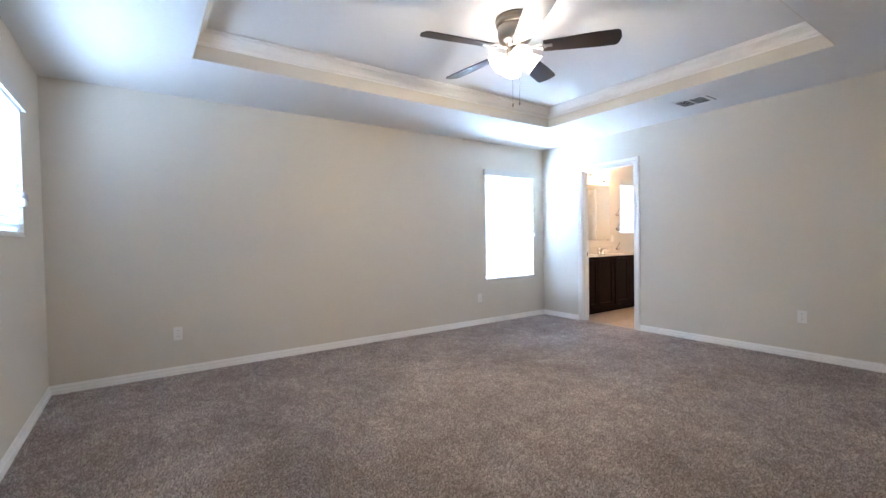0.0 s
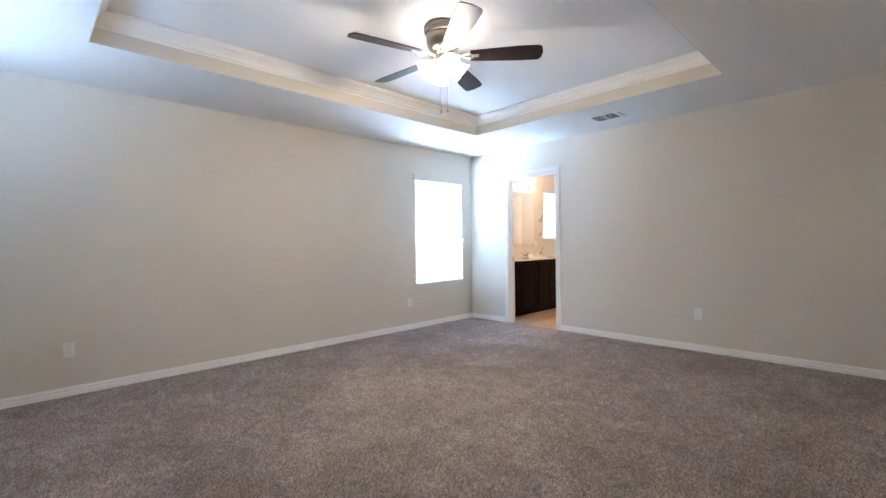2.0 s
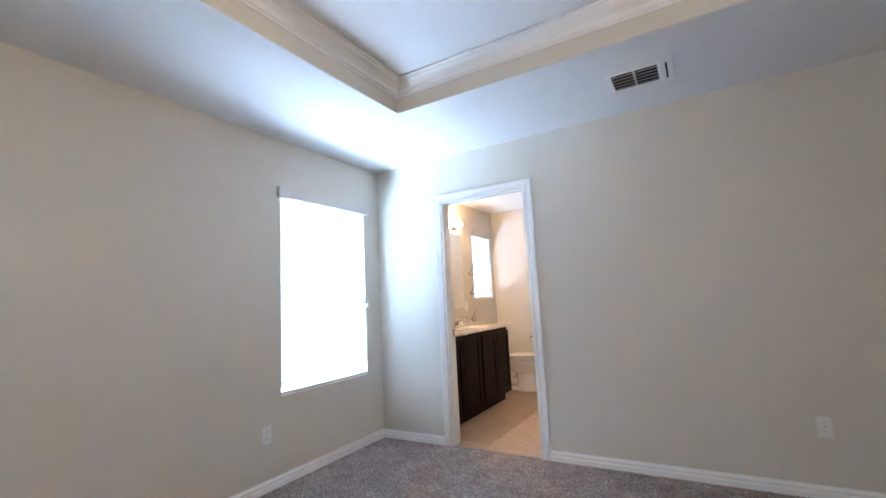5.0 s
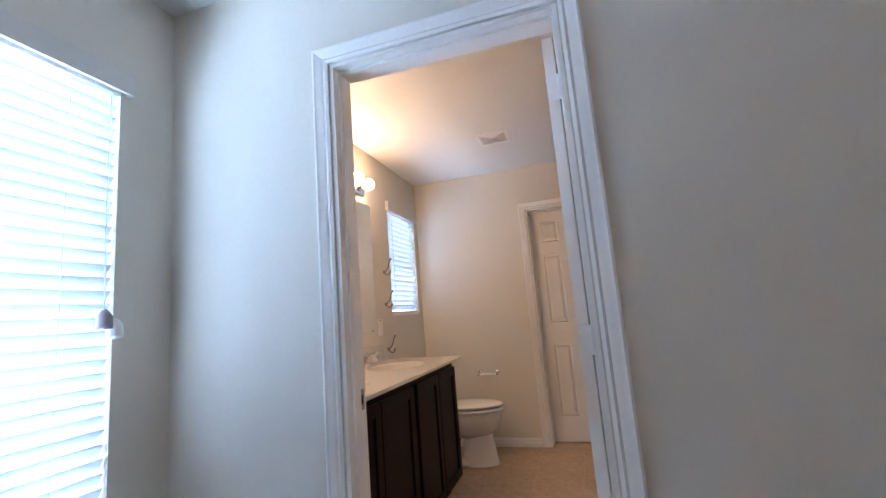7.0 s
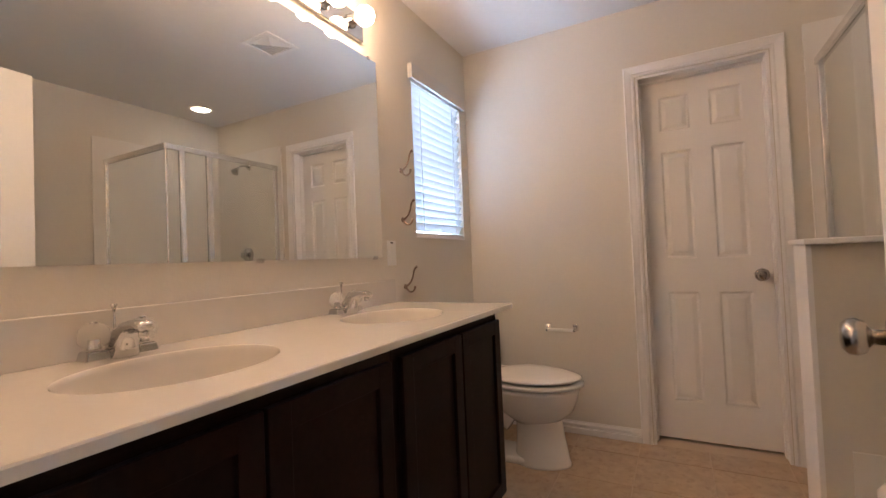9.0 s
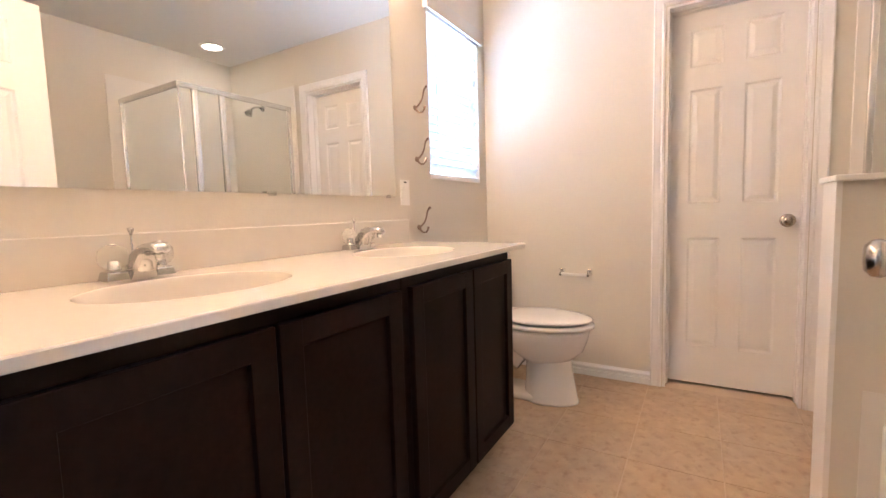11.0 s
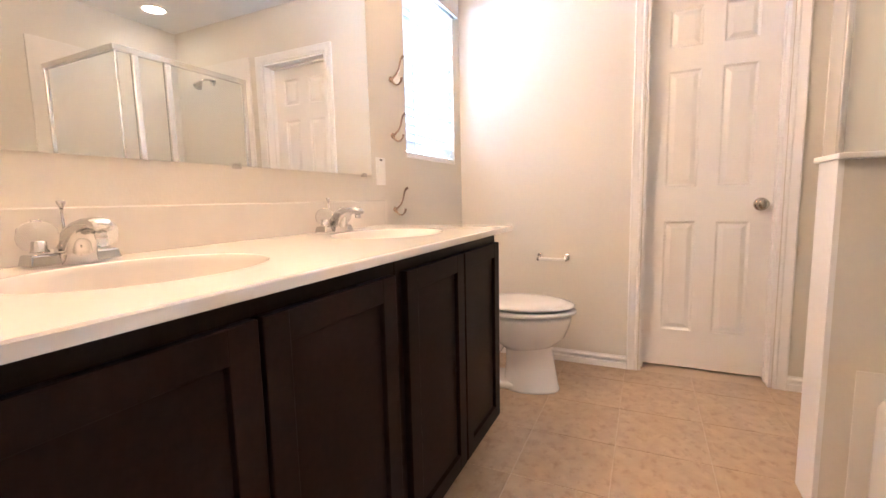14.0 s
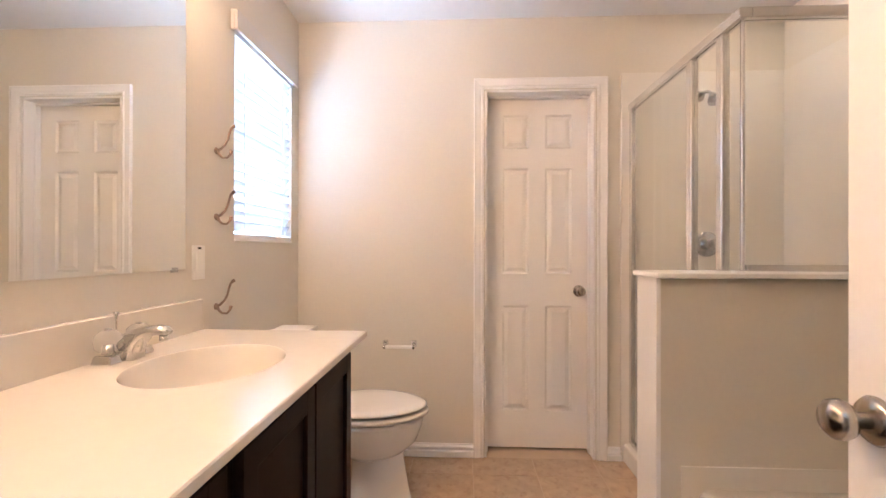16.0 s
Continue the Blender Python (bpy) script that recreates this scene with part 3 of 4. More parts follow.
# ---------- bedroom fixtures ----------


def outlet(place, label):
    root = thing("wall_outlet", place, label, "outlet", "duplex wall outlets")
    part("cover_plate", box(-0.035, 0.035, -0.006, 0, -0.0575, 0.0575, 0.003), PLATE, root)
    for z in (-0.024, 0.024):
        r = part("receptacle", lathe([(0.0165, 0.0), (0.0165, 0.002), (0.0, 0.002)], pose(0, -0.006, z, 90, 0, 0), 20), PLATE, root)
        for x in (-0.0065, 0.0065):
            part("slot", box(x - 0.0012, x + 0.0012, -0.0088, -0.0078, z - 0.002, z + 0.006), DARK, r)
    part("screw", lathe([(0.0035, 0), (0.003, 0.0015), (0, 0.0015)], pose(0, -0.006, 0, 90, 0, 0), 10), NICKEL, root)
    return root


o = outlet(pose(0.0, -4.677, 0.362, 0, 0, 90), "white duplex outlet low on the beige wall")
copy_thing(o, pose(0.0, -1.24, 0.360, 0, 0, 90))
copy_thing(o, pose(3.088, 0.0, 0.386, 0, 0, 0))


def register(place, lx, ly, slats, label, dark, bars=1):
    """A stamped ceiling register facing down: frame, backing, angled slats."""
    root = thing("ceiling_vent", place, label, "vent")
    f = 0.022
    bm = bmesh.new()
    add_box(bm, -lx / 2, lx / 2, -ly / 2, -ly / 2 + f, -0.006, 0, 0.002)
    add_box(bm, -lx / 2, lx / 2, ly / 2 - f, ly / 2, -0.006, 0, 0.002)
    add_box(bm, -lx / 2, -lx / 2 + f, -ly / 2 + f, ly / 2 - f, -0.006, 0, 0.002)
    add_box(bm, lx / 2 - f, lx / 2, -ly / 2 + f, ly / 2 - f, -0.006, 0, 0.002)
    part("frame", bm, TRIM, root)
    # backing colour stands in for the shade behind the slats
    part("backing", box(-lx / 2 + f, lx / 2 - f, -ly / 2 + f, ly / 2 - f, -0.0022, -0.0005), dark, root)
    for k in range(bars):
        x = (k + 1) / (bars + 1) * lx - lx / 2
        part("cross_bar", box(x - 0.006, x + 0.006, -ly / 2 + f, ly / 2 - f, -0.0062, -0.003), TRIM, root)
    first = None
    for k in range(slats):
        y = -ly / 2 + f + (k + 0.5) * (ly - 2 * f) / slats
        if first is None:
            bm = bmesh.new()
            add_box(bm, -lx / 2 + f, lx / 2 - f, -0.003, 0.003, -0.0005, 0.0005)
            bmesh.ops.rotate(bm, verts=bm.verts[:], matrix=Matrix.Rotation(radians(40), 3, "X"))
            first = ob = part("slat", bm, TRIM, root)
        else:
            ob = new("slat", first.data)
            ob.parent = root
        ob.location = (0, y, -0.006)
    return root


reg = register(pose(2.375, -0.50, H), 0.29, 0.25, 5, "white stamped ceiling register with two grilles backed in painted shade and a damper slot", DARK, 1)
part("end_flange", box(0.146, 0.200, -0.125, 0.125, -0.006, 0, 0.002), TRIM, reg)
part("damper_slot", box(0.163, 0.173, -0.100, 0.100, -0.0075, -0.0055), DARK, reg, "dark damper slot")


def diffuser(place, s, label):
    """A square ceiling vent of nested louvre frames, each sloping outwards."""
    root = thing("ceiling_vent", place, label, "vent")
    h = s / 2
    bm = bmesh.new()
    f = 0.028
    add_box(bm, -h, h, -h, -h + f, -0.007, 0, 0.002)
    add_box(bm, -h, h, h - f, h, -0.007, 0, 0.002)
    add_box(bm, -h, -h + f, -h + f, h - f, -0.007, 0, 0.002)
    add_box(bm, h - f, h, -h + f, h - f, -0.007, 0, 0.002)
    part("frame", bm, TRIM, root)
    part("backing", box(-h + f, h - f, -h + f, h - f, -0.0025, -0.0005), VENTGAP, root)
    for k in range(5):
        a = (h - f - 0.004) * (1 - k / 5.2)
        c = a - 0.010
        bm = bmesh.new()
        out = [bm.verts.new((x * a, y * a, -0.004)) for x, y in ((-1, -1), (1, -1), (1, 1), (-1, 1))]
        inn = [bm.verts.new((x * c, y * c, -0.009)) for x, y in ((-1, -1), (1, -1), (1, 1), (-1, 1))]
        top = [bm.verts.new((x * c, y * c, -0.0075)) for x, y in ((-1, -1), (1, -1), (1, 1), (-1, 1))]
        for i in range(4):
            j = (i + 1) % 4
            bm.faces.new((out[i], out[j], inn[j], inn[i]))
            bm.faces.new((inn[i], inn[j], top[j], top[i]))
        part("louvre", bm, TRIM, root)
    return root


def ceiling_fan(cx, cy, top, turn):
    root = thing("ceiling_fan", pose(cx, cy, top, 0, 0, turn), "brushed-nickel ceiling fan with five dark walnut blades and lit shades", "ceiling fan")
    part("canopy", lathe([(0.132, 0.0), (0.136, -0.020), (0.128, -0.025), (0.128, -0.034), (0.133, -0.041), (0.126, -0.054), (0.116, -0.060)], None, 40), NICKEL, root, "ribbed nickel canopy", True)
    part("motor_housing", lathe([(0.116, -0.060), (0.120, -0.072), (0.119, -0.112), (0.110, -0.142), (0.088, -0.166), (0.070, -0.176), (0.066, -0.192), (0.056, -0.200)], None, 40), NICKEL, root, "brushed nickel motor housing", True)
    part("switch_housing", lathe([(0.056, -0.200), (0.060, -0.205), (0.060, -0.240), (0.050, -0.254), (0.032, -0.262), (0.0, -0.264)], None, 32), NICKEL, root, "nickel switch housing", True)
    for k in range(5):
        a = 72 * k
        arm = bmesh.new()
        add_box(arm, 0.06, 0.135, -0.011, 0.011, -0.202, -0.195, 0.003)
        for s in (-1, 1):
            add_tube(arm, [(0.130, s * 0.006, -0.198), (0.150, s * 0.026, -0.200), (0.172, s * 0.034, -0.202), (0.194, s * 0.026, -0.202), (0.205, s * 0.006, -0.202)], 0.006, 8)
        add_box(arm, 0.190, 0.245, -0.030, 0.030, -0.205, -0.201, 0.0015)
        bmesh.ops.translate(arm, verts=arm.verts[:], vec=(0, 0, -0.006))
        bmesh.ops.rotate(arm, verts=arm.verts[:], matrix=Matrix.Rotation(radians(a), 3, "Z"))
        part("blade_bracket", arm, NICKEL, root, "scrolled nickel blade bracket", False)
        bl = bmesh.new()
        end = [(0.640 + 0.034 * math.sin(radians(q)), -0.040 - 0.034 * math.cos(radians(q))) for q in range(0, 91, 15)] + [(0.682, 0.0)] + [(0.640 + 0.034 * math.cos(radians(q)), 0.040 + 0.034 * math.sin(radians(q))) for q in range(0, 91, 15)]
        outline = [(0.185, -0.054), (0.32, -0.062), (0.52, -0.074)] + end + [(0.52, 0.074), (0.32, 0.062), (0.185, 0.054)]
        lo = [bl.verts.new((x, y, -0.003)) for x, y in outline]
        hi = [bl.verts.new((x, y, 0.003)) for x, y in outline]
        bl.faces.new(lo[::-1])
        bl.faces.new(hi)
        for i in range(len(lo)):
            j = (i + 1) % len(lo)
            bl.faces.new((lo[i], lo[j], hi[j], hi[i]))
        bmesh.ops.transform(bl, verts=bl.verts[:], matrix=pose(0, 0, -0.205, 0, 0, a) @ pose(0, 0, 0, -13, 0, 0))
        part("blade", bl, BLADE, root, "dark walnut fan blade")
    for k in range(4):
        a = 90 * k + 20
        m = pose(0, 0, -0.236, 0, 0, a) @ pose(0.040, 0, 0, 0, 128, 0)
        part("lamp_arm", lathe([(0.011, 0.0), (0.011, 0.032), (0.020, 0.036), (0.021, 0.050)], m, 16), NICKEL, root, "nickel lamp holder", True)
        part("lamp_shade", lathe([(0.019, 0.040), (0.030, 0.050), (0.047, 0.066), (0.056, 0.086), (0.062, 0.106), (0.074, 0.122), (0.071, 0.122), (0.059, 0.105), (0.044, 0.068), (0.018, 0.046)], m, 24, caps=False), SHADE, root, "lit frosted glass bell shade", True)
        part("fan_bulb", lathe([(0.0, 0.052), (0.012, 0.056), (0.024, 0.078), (0.026, 0.094), (0.018, 0.108), (0.0, 0.113)], m, 16), FANBULB, root, "lit frosted bulb", True)
    for k, (x, y, ln) in enumerate(((0.022, 0.03, 0.300), (-0.02, -0.015, 0.32))):
        part("pull_chain", tube([(x, y, -0.250), (x, y, -0.250 - ln)], 0.0013, 6), NICKEL, root)
        part("chain_fob", lathe([(0.0, -0.03), (0.005, -0.027), (0.006, -0.01), (0.002, 0.0)], Matrix.Translation((x, y, -0.250 - ln)), 10), NICKEL, root, "small pull fob", True)
    return root


ceiling_fan(2.285, -2.785, TRAY, 41.0)

# ---------- bathroom: vanity ----------
CT = 0.873
VX = 0.540


def vanity_cabinet(y0, y1, doors, label):
    root = thing("vanity_cabinet", Matrix.Identity(4), label, "cabinet", "vanity cabinets")
    bm = bmesh.new()
    add_box(bm, 0.005, VX - 0.02, y0, y0 + 0.018, 0.10, CT - 0.022)
    add_box(bm, 0.005, VX - 0.02, y1 - 0.018, y1, 0.10, CT - 0.022)
    add_box(bm, 0.005, VX - 0.02, y0 + 0.018, y1 - 0.018, 0.10, 0.118)
    part("body", bm, ESPRESSO, root)
    part("face_frame", box(VX - 0.02, VX, y0, y1, 0.10, CT - 0.022), ESPRESSO, root)
    part("toe_kick", box(0.005, VX - 0.07, y0 + 0.0, y1 - 0.0, 0.002, 0.10), ESPRESSO, root)
    for a, b in doors:
        z0, z1, r, t = 0.115, CT - 0.062, 0.054, 0.020
        d = part("cabinet_door", box(VX + 0.001, VX + 0.008, a + r - 0.004, b - r + 0.004, z0 + r - 0.004, z1 - r + 0.004), ESPRESSO, root, "espresso shaker door")
        for q in (box(VX + 0.001, VX + t, a, a + r, z0, z1, 0.0022), box(VX + 0.001, VX + t, b - r, b, z0, z1, 0.0022)):
            part("stile", q, ESPRESSO, d)
        for q in (box(VX + 0.001, VX + t - 0.0003, a + r - 0.003, b - r + 0.003, z0, z0 + r, 0.0022), box(VX + 0.001, VX + t - 0.0003, a + r - 0.003, b - r + 0.003, z1 - r, z1, 0.0022)):
            part("rail", q, ESPRESSO, d)
    return root


vanity_cabinet(0.118, 0.946, [(0.165, 0.535), (0.543, 0.922)], "espresso-stained vanity cabinet with two shaker doors by the doorway")
vanity_cabinet(0.948, 1.690, [(0.972, 1.331), (1.339, 1.684)], "espresso-stained vanity cabinet with two shaker doors beside the toilet")

SINKS = [(0.305, 0.540), (0.305, 1.300)]
RX, RY = 0.172, 0.207


def countertop():
    root = thing("vanity_countertop", Matrix.Identity(4), "cream cultured-marble countertop with two moulded oval basins", "countertop")
    x0, x1, y0, y1 = 0.004, 0.600, 0.114, 1.731
    bm = bmesh.new()
    N = 48
    split = (SINKS[0][1] + SINKS[1][1]) / 2
    for (sx, sy), (a, b) in zip(SINKS, ((y0, split), (split, y1))):
        ang = [2 * math.pi * i / N for i in range(N)]
        inner = [bm.verts.new((sx + RX * math.cos(q), sy + RY * math.sin(q), CT)) for q in ang]
        outer = []
        for q in ang:
            dx, dy = math.cos(q), math.sin(q)
            k = min(((x1 - sx) / dx if dx > 1e-9 else 9e9), ((x0 - sx) / dx if dx < -1e-9 else 9e9), ((b - sy) / dy if dy > 1e-9 else 9e9), ((a - sy) / dy if dy < -1e-9 else 9e9))
            outer.append(bm.verts.new((sx + k * dx, sy + k * dy, CT)))
        corners = {}
        for cxy in ((x0, a), (x1, a), (x1, b), (x0, b)):
            corners[cxy] = bm.verts.new((*cxy, CT))
        for i in range(N):
            j = (i + 1) % N
            face = [inner[i], outer[i]]
            pa, pb = outer[i].co, outer[j].co
            for (qx, qy), v in corners.items():
                on_a = abs(pa.x - qx) < 1e-6 or abs(pa.y - qy) < 1e-6
                on_b = abs(pb.x - qx) < 1e-6 or abs(pb.y - qy) < 1e-6
                if on_a and on_b and (Vector((qx, qy)) - pa.xy).length < 0.12 and (Vector((qx, qy)) - pb.xy).length < 0.12 and abs(pa.x - pb.x) > 1e-6 and abs(pa.y - pb.y) > 1e-6:
                    face.append(v)
            face += [outer[j], inner[j]]
            bm.faces.new(face)
        # basin
        ring = inner
        for f, dz in ((0.988, 0.003), (0.972, 0.014), (0.935, 0.050), (0.86, 0.092), (0.70, 0.122), (0.40, 0.134), (0.12, 0.138)):
            nxt = [bm.verts.new((sx + f * RX * math.cos(q), sy + f * RY * math.sin(q), CT - dz)) for q in ang]
            for i in range(N):
                j = (i + 1) % N
                bm.faces.new((ring[i], ring[j], nxt[j], nxt[i]))
            ring = nxt
        bm.faces.new(ring)
    bmesh.ops.remove_doubles(bm, verts=bm.verts[:], dist=0.0002)
    loose = [v for v in bm.verts if not v.link_faces]
    bmesh.ops.delete(bm, geom=loose, context="VERTS")
    rim = [e for e in bm.edges if e.is_boundary]
    for dz, out in ((0.003, 0.0025), (0.019, 0.0025)):
        made = bmesh.ops.extrude_edge_only(bm, edges=rim)["geom"]
        for v in [g for g in made if isinstance(g, bmesh.types.BMVert)]:
            v.co.z = CT - dz
            if v.co.x > 0.5 and dz < 0.01:
                v.co.x += out
            if v.co.y > 1.5 and v.co.y > y1 - 0.001 and dz < 0.01:
                v.co.y += out
        rim = [g for g in made if isinstance(g, bmesh.types.BMEdge) and g.is_boundary]
    slab = part("countertop_slab", bm, MARBLE, root)
    for p in slab.data.polygons:
        p.use_smooth = any((p.center.x - sx) ** 2 / RX ** 2 + (p.center.y - sy) ** 2 / RY ** 2 < 1 for sx, sy in SINKS)
    part("backsplash", box(0.003, 0.023, y0, y1 - 0.004, CT - 0.001, CT + 0.108, 0.003), MARBLE, root)
    for sx, sy in SINKS:
        part("drain", lathe([(0.0, 0.0), (0.019, 0.0), (0.021, 0.003), (0.0, 0.004)], Matrix.Translation((sx, sy, CT - 0.1375)), 20), CHROME, root, "chrome drain", True)
    return root


countertop()


def faucet(place, label):
    root = thing("faucet", place, label, "faucet", "vanity faucets")
    part("base_plate", box(-0.024, 0.024, -0.060, 0.060, 0, 0.012, 0.004), CHROME, root)
    # hooded spout: sections run from the back (top) edge to the front (under) edge
    sp = bmesh.new()
    sections = [((-0.026, 0.001), (0.046, 0.001), 0.030), ((-0.024, 0.025), (0.048, 0.022), 0.029), ((-0.014, 0.048), (0.053, 0.040), 0.027), ((0.006, 0.067), (0.062, 0.053), 0.024), ((0.034, 0.080), (0.073, 0.060), 0.021), ((0.064, 0.087), (0.088, 0.062), 0.0195), ((0.094, 0.088), (0.100, 0.062), 0.0185), ((0.114, 0.084), (0.110, 0.062), 0.017), ((0.122, 0.074), (0.114, 0.061), 0.0145)]
    rings = []
    for (tx, tz), (ux, uz), w in sections:
        ring = []
        for k in range(20):
            q = 2 * math.pi * k / 20
            c, s = math.cos(q), math.sin(q)
            c, s = math.copysign(abs(c) ** 0.75, c), math.copysign(abs(s) ** 0.75, s)
            ring.append(sp.verts.new(((tx + ux) / 2 + c * (tx - ux) / 2, s * w, (tz + uz) / 2 + c * (tz - uz) / 2)))
        rings.append(ring)
    for p, q in zip(rings, rings[1:]):
        for k in range(20):
            sp.faces.new((p[k], p[(k + 1) % 20], q[(k + 1) % 20], q[k]))
    sp.faces.new(rings[0])
    sp.faces.new(rings[-1])
    bmesh.ops.recalc_face_normals(sp, faces=sp.faces[:])
    part("spout", sp, CHROME, root, "hooded chrome spout", True)
    part("aerator", lathe([(0.0, 0), (0.009, 0), (0.010, 0.002), (0.010, 0.016), (0.0, 0.016)], Matrix.Translation((0.104, 0, 0.048)), 16), CHROME, root, "", True)
    part("lift_rod", tube([(-0.020, 0, 0.02), (-0.022, 0, 0.108)], 0.0025, 8), CHROME, root)
    part("rod_knob", lathe([(0.003, 0), (0.004, 0.006), (0.0075, 0.014), (0.0075, 0.018), (0, 0.019)], Matrix.Translation((-0.022, 0, 0.102)), 12), CHROME, root, "", True)
    for s in (-1, 1):
        m = Matrix.Translation((0, s * 0.050, 0))
        end = bmesh.new()
        add_box(end, -0.026, 0.026, s * 0.050 - 0.026, s * 0.050 + 0.026, 0, 0.023)
        for v in end.verts:
            if v.co.z > 0.01:
                v.co.x *= 0.82
                v.co.y = s * 0.050 + (v.co.y - s * 0.050) * 0.82
        bmesh.ops.bevel(end, geom=end.edges[:], offset=0.004, segments=2, affect="EDGES", profile=0.5)
        part("base_end", end, CHROME, root, "tapered chrome end block")
        h = part("handle", lathe([(0.012, 0.029), (0.022, 0.032), (0.029, 0.041), (0.031, 0.054), (0.028, 0.070), (0.018, 0.081), (0.0, 0.084)], m, 20), ACRYLIC, root, "clear acrylic knob handle", True)
        part("handle_stem", lathe([(0.015, 0.026), (0.014, 0.030), (0.011, 0.034), (0.0105, 0.047), (0, 0.048)], m, 14), CHROME, h, "chrome stem", True)
        part("handle_cap", lathe([(0.008, 0.082), (0.008, 0.086), (0.0, 0.087)], m, 14), CHROME, h, "chrome cap", True)
    return root


fa = faucet(pose(0.066, 0.540, CT), "chrome centreset faucet with clear knob handles")
copy_thing(fa, pose(0.066, 1.322, CT))

# mirror
mr = thing("wall_mirror", Matrix.Identity(4), "large frameless wall mirror above the vanity", "mirror")
part("mirror_glass", box(0.003, 0.009, 0.14, 1.652, 1.087, 2.006), MIRROR, mr)
for y in (0.30, 0.98, 1.60):
    part("mirror_clip", box(0.0, 0.0125, y - 0.012, y + 0.012, 1.079, 1.095, 0.002), ACRYLIC, mr, "clear plastic clip")
    part("mirror_clip", box(0.0, 0.0125, y - 0.008, y + 0.008, 2.000, 2.014, 0.002), ACRYLIC, mr, "clear plastic clip")


def light_bar(place, label):
    root = thing("vanity_light", place, label, "wall light", "vanity light bars")
    part("back_plate", box(0.0, 0.020, -0.25, 0.25, -0.058, 0.058, 0.004), CHROME, root, "mirror-polished chrome strip")
    for y in (-0.165, 0, 0.165):
        m = pose(0.020, y, 0, 0, 90, 0)
        part("socket_cup", lathe([(0.030, 0), (0.030, 0.006), (0.021, 0.012), (0.021, 0.036), (0.0, 0.036)], m, 20), CHROME, root, "chrome socket cup", True)
        part("globe_bulb", lathe([(0.014, 0.034), (0.020, 0.040), (0.036, 0.056), (0.041, 0.076), (0.036, 0.098), (0.022, 0.113), (0, 0.118)], m, 24), GLOBE, root, "lit round globe bulb", True)
    return root


lb = light_bar(pose(0.0, 1.305, 2.115), "chrome bath light bar with three lit globe bulbs")
copy_thing(lb, pose(0.0, 0.535, 2.115))


def coat_hook(place, label):
    root = thing("coat_hook", place, label, "hook", "wall hooks beside the window")
    part("rosette", lathe([(0.013, 0), (0.013, 0.003), (0.008, 0.007), (0.0, 0.008)], pose(0, 0, 0, 0, 90, 0), 16), BRONZE, root, "", True)
    up = bmesh.new()
    add_tube(up, [(0.004, 0, 0.0), (0.018, 0.002, 0.008), (0.032, 0.006, 0.024), (0.041, 0.010, 0.046), (0.045, 0.012, 0.068), (0.049, 0.014, 0.084), (0.058, 0.016, 0.095), (0.064, 0.017, 0.098)], [0.006, 0.005, 0.0045, 0.0042, 0.0042, 0.0045, 0.006, 0.007], 8)
    part("upper_prong", up, BRONZE, root, "", True)
    lo = bmesh.new()
    add_tube(lo, [(0.006, 0, 0.0), (0.012, 0, -0.014), (0.026, 0, -0.026), (0.042, 0.002, -0.026), (0.054, 0.002, -0.014), (0.058, 0.002, 0.002)], [0.006, 0.005, 0.0045, 0.0042, 0.0045, 0.0065], 8)
    part("lower_prong", lo, BRONZE, root, "", True)
    return root


hk = coat_hook(pose(0, 1.845, 1.526), "bronze double coat hook on the wall")
copy_thing(hk, pose(0, 1.845, 1.276))
copy_thing(hk, pose(0, 1.845, 0.938))

sw = thing("wall_switch_plate", pose(0, 1.733, 1.108, 0, 0, 90), "white outlet plate with test buttons beside the mirror", "outlet")
part("cover_plate", box(-0.036, 0.036, -0.006, 0, -0.06, 0.06, 0.003), PLATE, sw)
ins = part("receptacle", box(-0.017, 0.017, -0.009, -0.006, -0.034, 0.034, 0.001), PLATE, sw)
part("test_button", box(-0.008, 0.008, -0.0105, -0.009, 0.001, 0.006), PLATE, ins)
part("reset_button", box(-0.008, 0.008, -0.0105, -0.009, -0.006, -0.001), PLATE, ins)
part("slot", box(-0.010, 0.010, -0.0068, -0.0058, 0.046, 0.053), DARK, sw)

# ---------- toilet ----------


def ellipse_rings(specs, N=36, caps=True):
    """Stacked egg-shaped rings (x centre, z, half length, half width), closed at both ends; longer towards +x."""
    bm = bmesh.new()
    rings = []
    for cx, z, a, b in specs:
        ring = []
        for i in range(N):
            q = 2 * math.pi * i / N
            c, s = math.cos(q), math.sin(q)
            la = a * (1.08 if c > 0 else 0.92)
            ring.append(bm.verts.new((cx + la * c, b * s * (1 - 0.10 * c), z)))
        rings.append(ring)
    for p, q in zip(rings, rings[1:]):
        for i in range(N):
            j = (i + 1) % N
            bm.faces.new((p[i], p[j], q[j], q[i]))
    if caps:
        bm.faces.new(rings[0][::-1])
        bm.faces.new(rings[-1])
    return bm


tl = thing("toilet", pose(-0.035, 2.238, 0), "white porcelain toilet with the lid down beside the vanity", "toilet")
part("bowl", ellipse_rings([(0.55, 0.20, 0.115, 0.090), (0.545, 0.225, 0.150, 0.110), (0.538, 0.265, 0.200, 0.150), (0.53, 0.325, 0.230, 0.172), (0.53, 0.360, 0.238, 0.180), (0.53, 0.376, 0.236, 0.178), (0.53, 0.376, 0.195, 0.135), (0.53, 0.30, 0.16, 0.11), (0.51, 0.22, 0.07, 0.06)]), PORCELAIN, tl, "", True)
part("pedestal", ellipse_rings([(0.575, 0.001, 0.146, 0.108), (0.575, 0.012, 0.145, 0.107), (0.575, 0.03, 0.139, 0.103), (0.572, 0.12, 0.126, 0.096), (0.566, 0.20, 0.119, 0.092), (0.56, 0.25, 0.13, 0.10)]), PORCELAIN, tl, "", True)
tw = bmesh.new()
